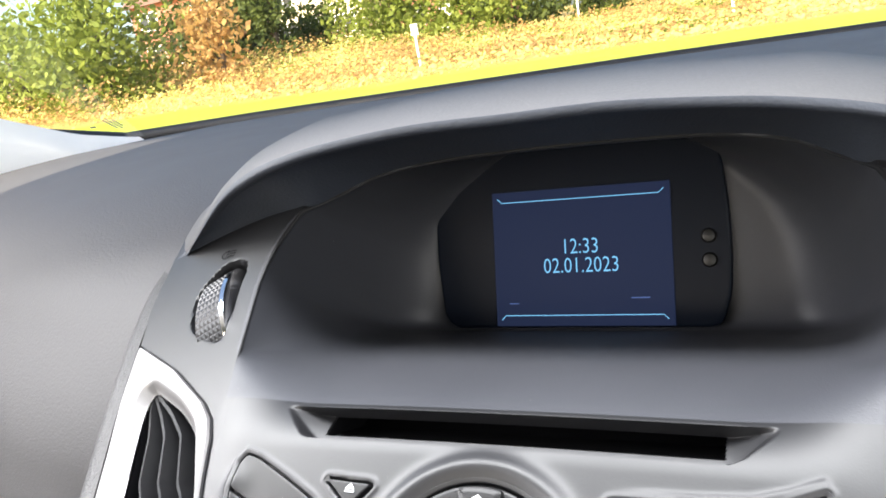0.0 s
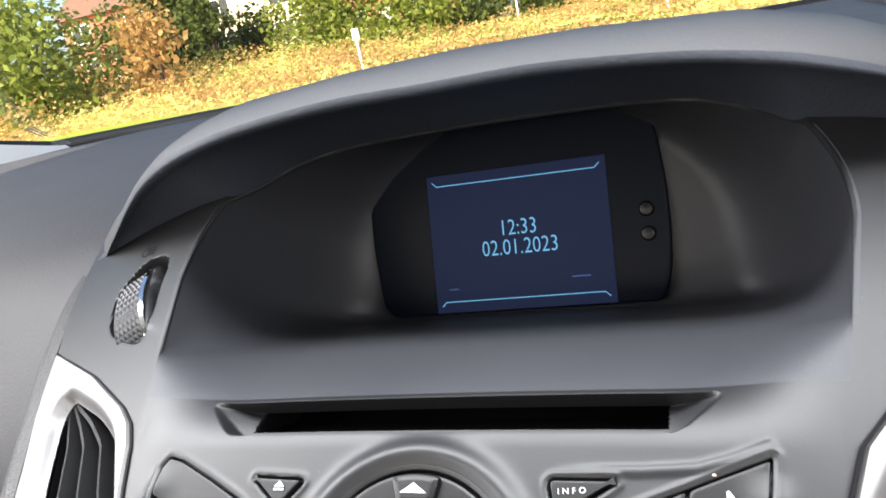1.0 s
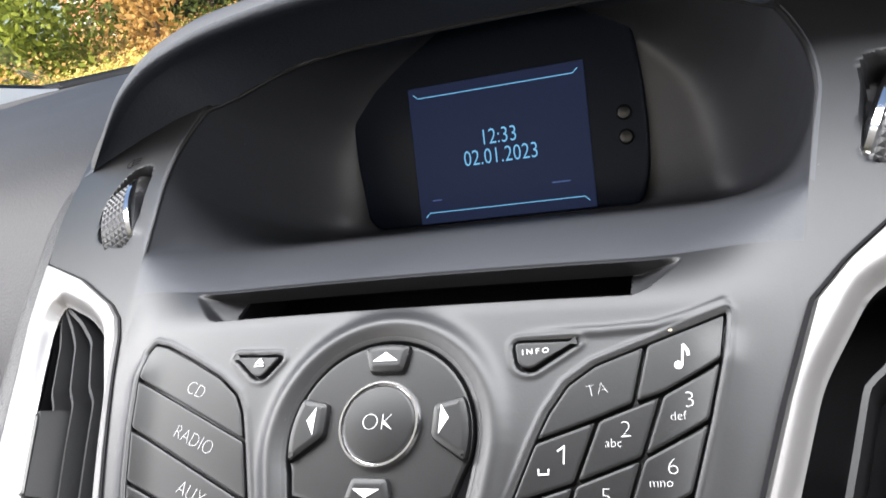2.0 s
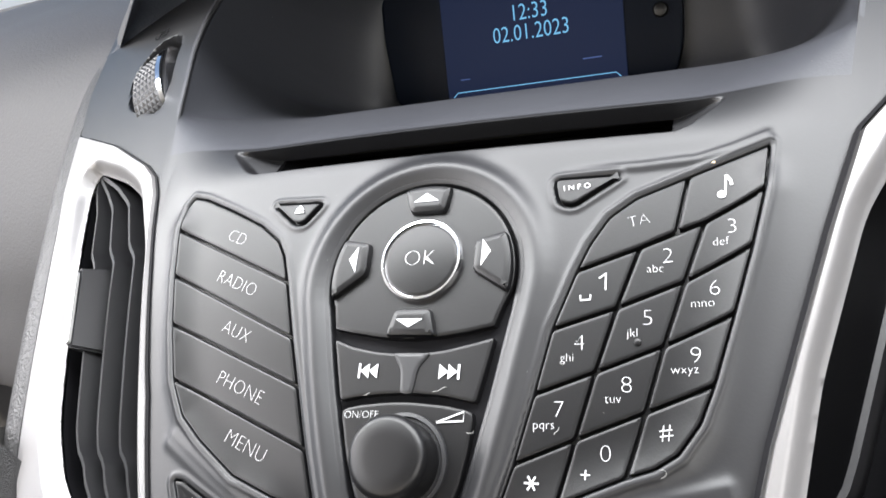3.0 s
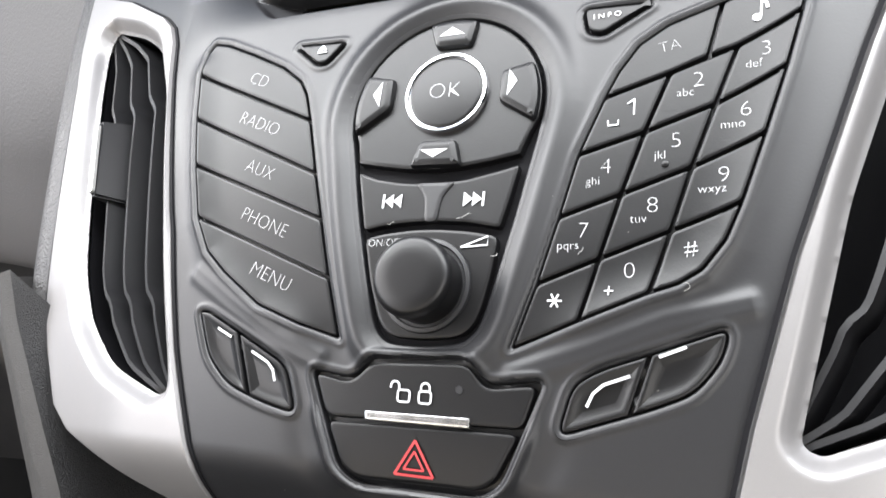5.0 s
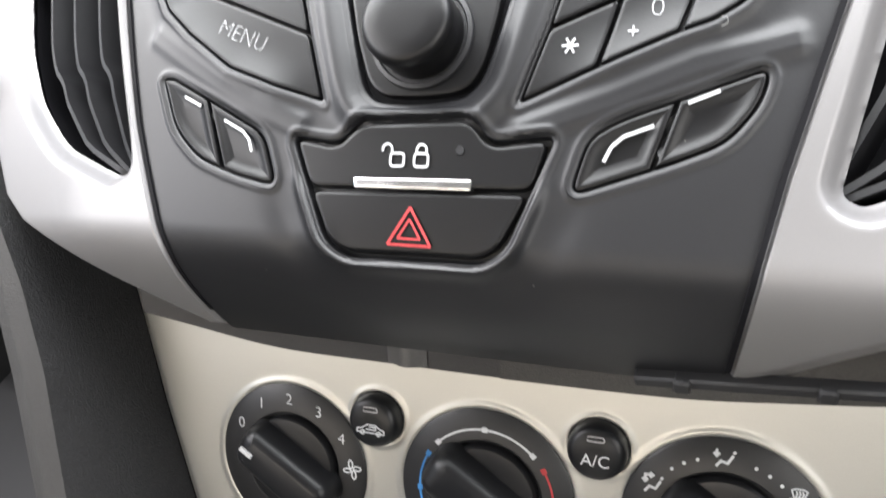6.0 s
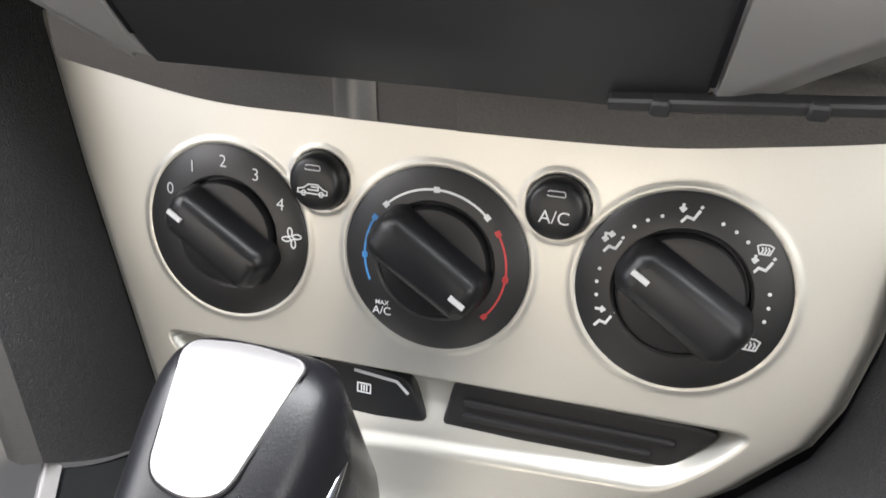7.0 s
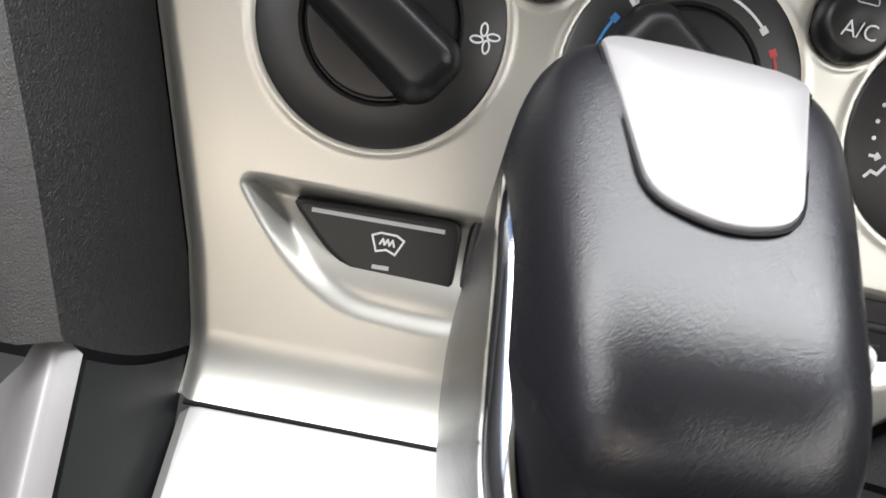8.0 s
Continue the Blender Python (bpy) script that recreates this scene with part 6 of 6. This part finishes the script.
tree("shrub", -26.5, 32.5, 3.0, 2.4, leaf_dark, "dark green rounded shrub", 1400, 0.02)
tree("shrub", -18.0, 37.5, 4.0, 2.9, leaf_green, "broad green hedge shrub", 2600, 0.02, clumps=40)
tree("shrub", -14.0, 38.5, 3.6, 2.7, leaf_green, "broad green hedge shrub", 2400, 0.02, clumps=40)
tree("shrub", -22.3, 37.5, 2.4, 1.5, leaf_dark, "small dark green shrub", 900, 0.02)
tree("shrub", -7.6, 40.0, 2.6, 1.5, leaf_dark, "dark shrub at the bank's top", 1200, 0.02)
tree("shrub", -3.2, 41.0, 2.2, 1.9, leaf_rust, "rusty brown shrub at the bank's top", 1100, 0.02)
tree("shrub", -10.6, 40.0, 2.0, 1.4, leaf_dark, "low dark shrub at the bank's top", 900, 0.02)
tree("shrub", 4.0, 42.0, 2.6, 1.6, leaf_green, "green shrub at the bank's top", 900, 0.02)


def bank_spots(n, y0, y1, x0, x1, tall, patch):
    out = []
    while len(out) < n:
        x, y = random.uniform(x0, x1), random.uniform(y0, y1)
        here = noise.noise(Vector((x * 0.20, y * 0.30, 4.0 if patch < 10 else patch))) + random.gauss(0, 0.10)
        if (here > 0.02 if patch < 5 else here < 0.08 if patch < 10 else here > 0.12):
            out.append(Vector((x, y, ground_height(x, y) + random.random() ** 1.5 * tall * (0.4 + 0.6 * float(step(-4, -22, x))) * (0.4 + max(0, noise.noise(Vector((x * 0.4, y * 0.4, patch + 3))) + 0.4)))))
    return out


for nm, lab, mat, n, y0, y1, tall, patch, size in (("bramble_bank", "rust and straw coloured brambles on the bank", leaf_rust, 26000, 19, 38, 1.0, 1.0, 0.075),
                                                ("dry_grass", "tall dry grass on the bank", leaf_straw, 26000, 17.5, 36, 0.7, 6.0, 0.07),
                                                ("green_undergrowth", "green undergrowth on the bank", leaf_green, 9000, 20, 38, 0.8, 11.0, 0.075)):
    tagged(leaves(nm, bank_spots(n, y0, y1, -40, 16, tall, patch), size, mat, upright=0.6), lab, "undergrowth", kind="stuff")

brick_red = material("brick_wall", (0.42, 0.16, 0.10), 0.85, grain=0.3, grain_scale=25, vary=0.3, vary_scale=2)
render_cream = material("rendered_wall", (0.72, 0.62, 0.46), 0.85, grain=0.1, grain_scale=20)
roof_tile = material("roof_tiles", (0.20, 0.11, 0.08), 0.85, grain=0.4, grain_scale=12)
white_paint = material("white_paint", (0.80, 0.80, 0.78), 0.5)
dark_glass = material("dark_window_glass", (0.03, 0.035, 0.04), 0.08)


def house(x, y, wide, wall, label):
    z0 = ground_height(x, y) - 0.2
    g = group("house", label, "house", (x, y, z0), "houses behind the bank")
    slab("wall", (x - wide / 2, y, z0), (x + wide / 2, y + 7, z0 + 5.2), wall, g, "", 0.02)
    bm = bmesh.new()
    pts = [bm.verts.new((x + sx * (wide / 2 + 0.4), y + yy, z0 + zz)) for sx in (-1, 1) for yy, zz in ((-0.5, 5.1), (3.5, 8.0), (7.5, 5.1))]
    bm.faces.new((pts[0], pts[1], pts[4], pts[3])), bm.faces.new((pts[1], pts[2], pts[5], pts[4]))
    bm.faces.new((pts[0], pts[2], pts[1])), bm.faces.new((pts[3], pts[4], pts[5])), bm.faces.new((pts[0], pts[3], pts[5], pts[2]))
    part("roof", bm, roof_tile, g, "tiled roof", smooth=False)
    for wx in (-0.3, 0.3):
        for wz in (0.9, 3.3):
            wfr = slab("window", (x + wx * wide - 0.85, y - 0.06, z0 + wz), (x + wx * wide + 0.85, y + 0.05, z0 + wz + 1.35), white_paint, g, "white window frame", 0.01)
            for k in (-1, 1):
                slab("pane", (x + wx * wide + k * 0.39 - 0.34, y - 0.08, z0 + wz + 0.1), (x + wx * wide + k * 0.39 + 0.34, y - 0.05, z0 + wz + 1.25), dark_glass, wfr, "", 0)
    slab("door", (x - 0.5, y - 0.05, z0 + 0.2), (x + 0.5, y + 0.05, z0 + 2.3), white_paint, g, "white door", 0.01)


house(-39, 46, 8.0, brick_red, "red brick house with white windows")
house(-30.0, 50, 8.0, render_cream, "cream rendered house with white windows")
house(-21.5, 54, 7.5, brick_red, "red brick house with white windows")
house(-3.0, 64, 9.0, brick_red, "red brick house beyond the hedge")
house(8.0, 66, 9.0, render_cream, "cream rendered house beyond the hedge")


def post(name, x, y, tall, r, head, label):
    z0 = ground_height(x, y) - 0.1
    g = group(name, label, "post", (x, y, z0), "roadside posts")
    tube("shaft", [(x, y, z0), (x, y, z0 + tall * 0.7), (x, y, z0 + tall)], r, white_paint, g)
    if head:
        slab("marker_head", (x - 0.11, y - 0.03, z0 + tall - 0.25), (x + 0.11, y + 0.03, z0 + tall + 0.08), white_paint, g, "white marker head", 0.01)


post("marker_post", -9.6, 21.5, 1.33, 0.04, True, "white marker post in the grass")
post("marker_post", -8.4, 38.0, 2.4, 0.05, False, "white post at the bank's top")
post("marker_post", -1.0, 26.0, 1.5, 0.05, False, "pale post beside the verge")

# pale van parked by the verge
van = group("parked_van", "pale van parked beyond the grass verge", "van", (4.4, 27.0, 0.2))
bm = bmesh.new()
side = [(0, 0.35), (0, 0.95), (0.9, 1.15), (1.6, 1.85), (4.6, 1.9), (4.7, 0.4), (3.9, 0.3), (0.2, 0.3)]
z0 = ground_height(4.4, 27)
near = [bm.verts.new((2.6 + a, 26.2, z0 + b)) for a, b in side]
back = [bm.verts.new((2.6 + a, 28.0, z0 + b)) for a, b in side]
bm.faces.new(near), bm.faces.new(back[::-1])
for i in range(len(side)):
    k = (i + 1) % len(side)
    bm.faces.new((near[i], back[i], back[k], near[k]))
bmesh.ops.bevel(bm, geom=bm.edges[:], offset=0.07, segments=2, affect='EDGES')
part("van_body", bm, white_paint, van, "pale painted body")
for wx in (3.5, 6.3):
    for wy in (26.25, 27.95):
        bm = bmesh.new()
        bmesh.ops.create_cone(bm, cap_ends=True, segments=24, radius1=0.33, radius2=0.33, depth=0.2, matrix=Matrix.Translation((wx, wy, z0 + 0.33)) @ Matrix.Rotation(radians(90), 4, 'X'))
        bmesh.ops.bevel(bm, geom=bm.edges[:], offset=0.03, segments=1, affect='EDGES')
        part("wheel", bm, rubber, van, "black tyre")
slab("van_window", (4.0, 26.17, z0 + 1.2), (5.2, 26.25, z0 + 1.7), dark_glass, van, "dark window", 0.02)
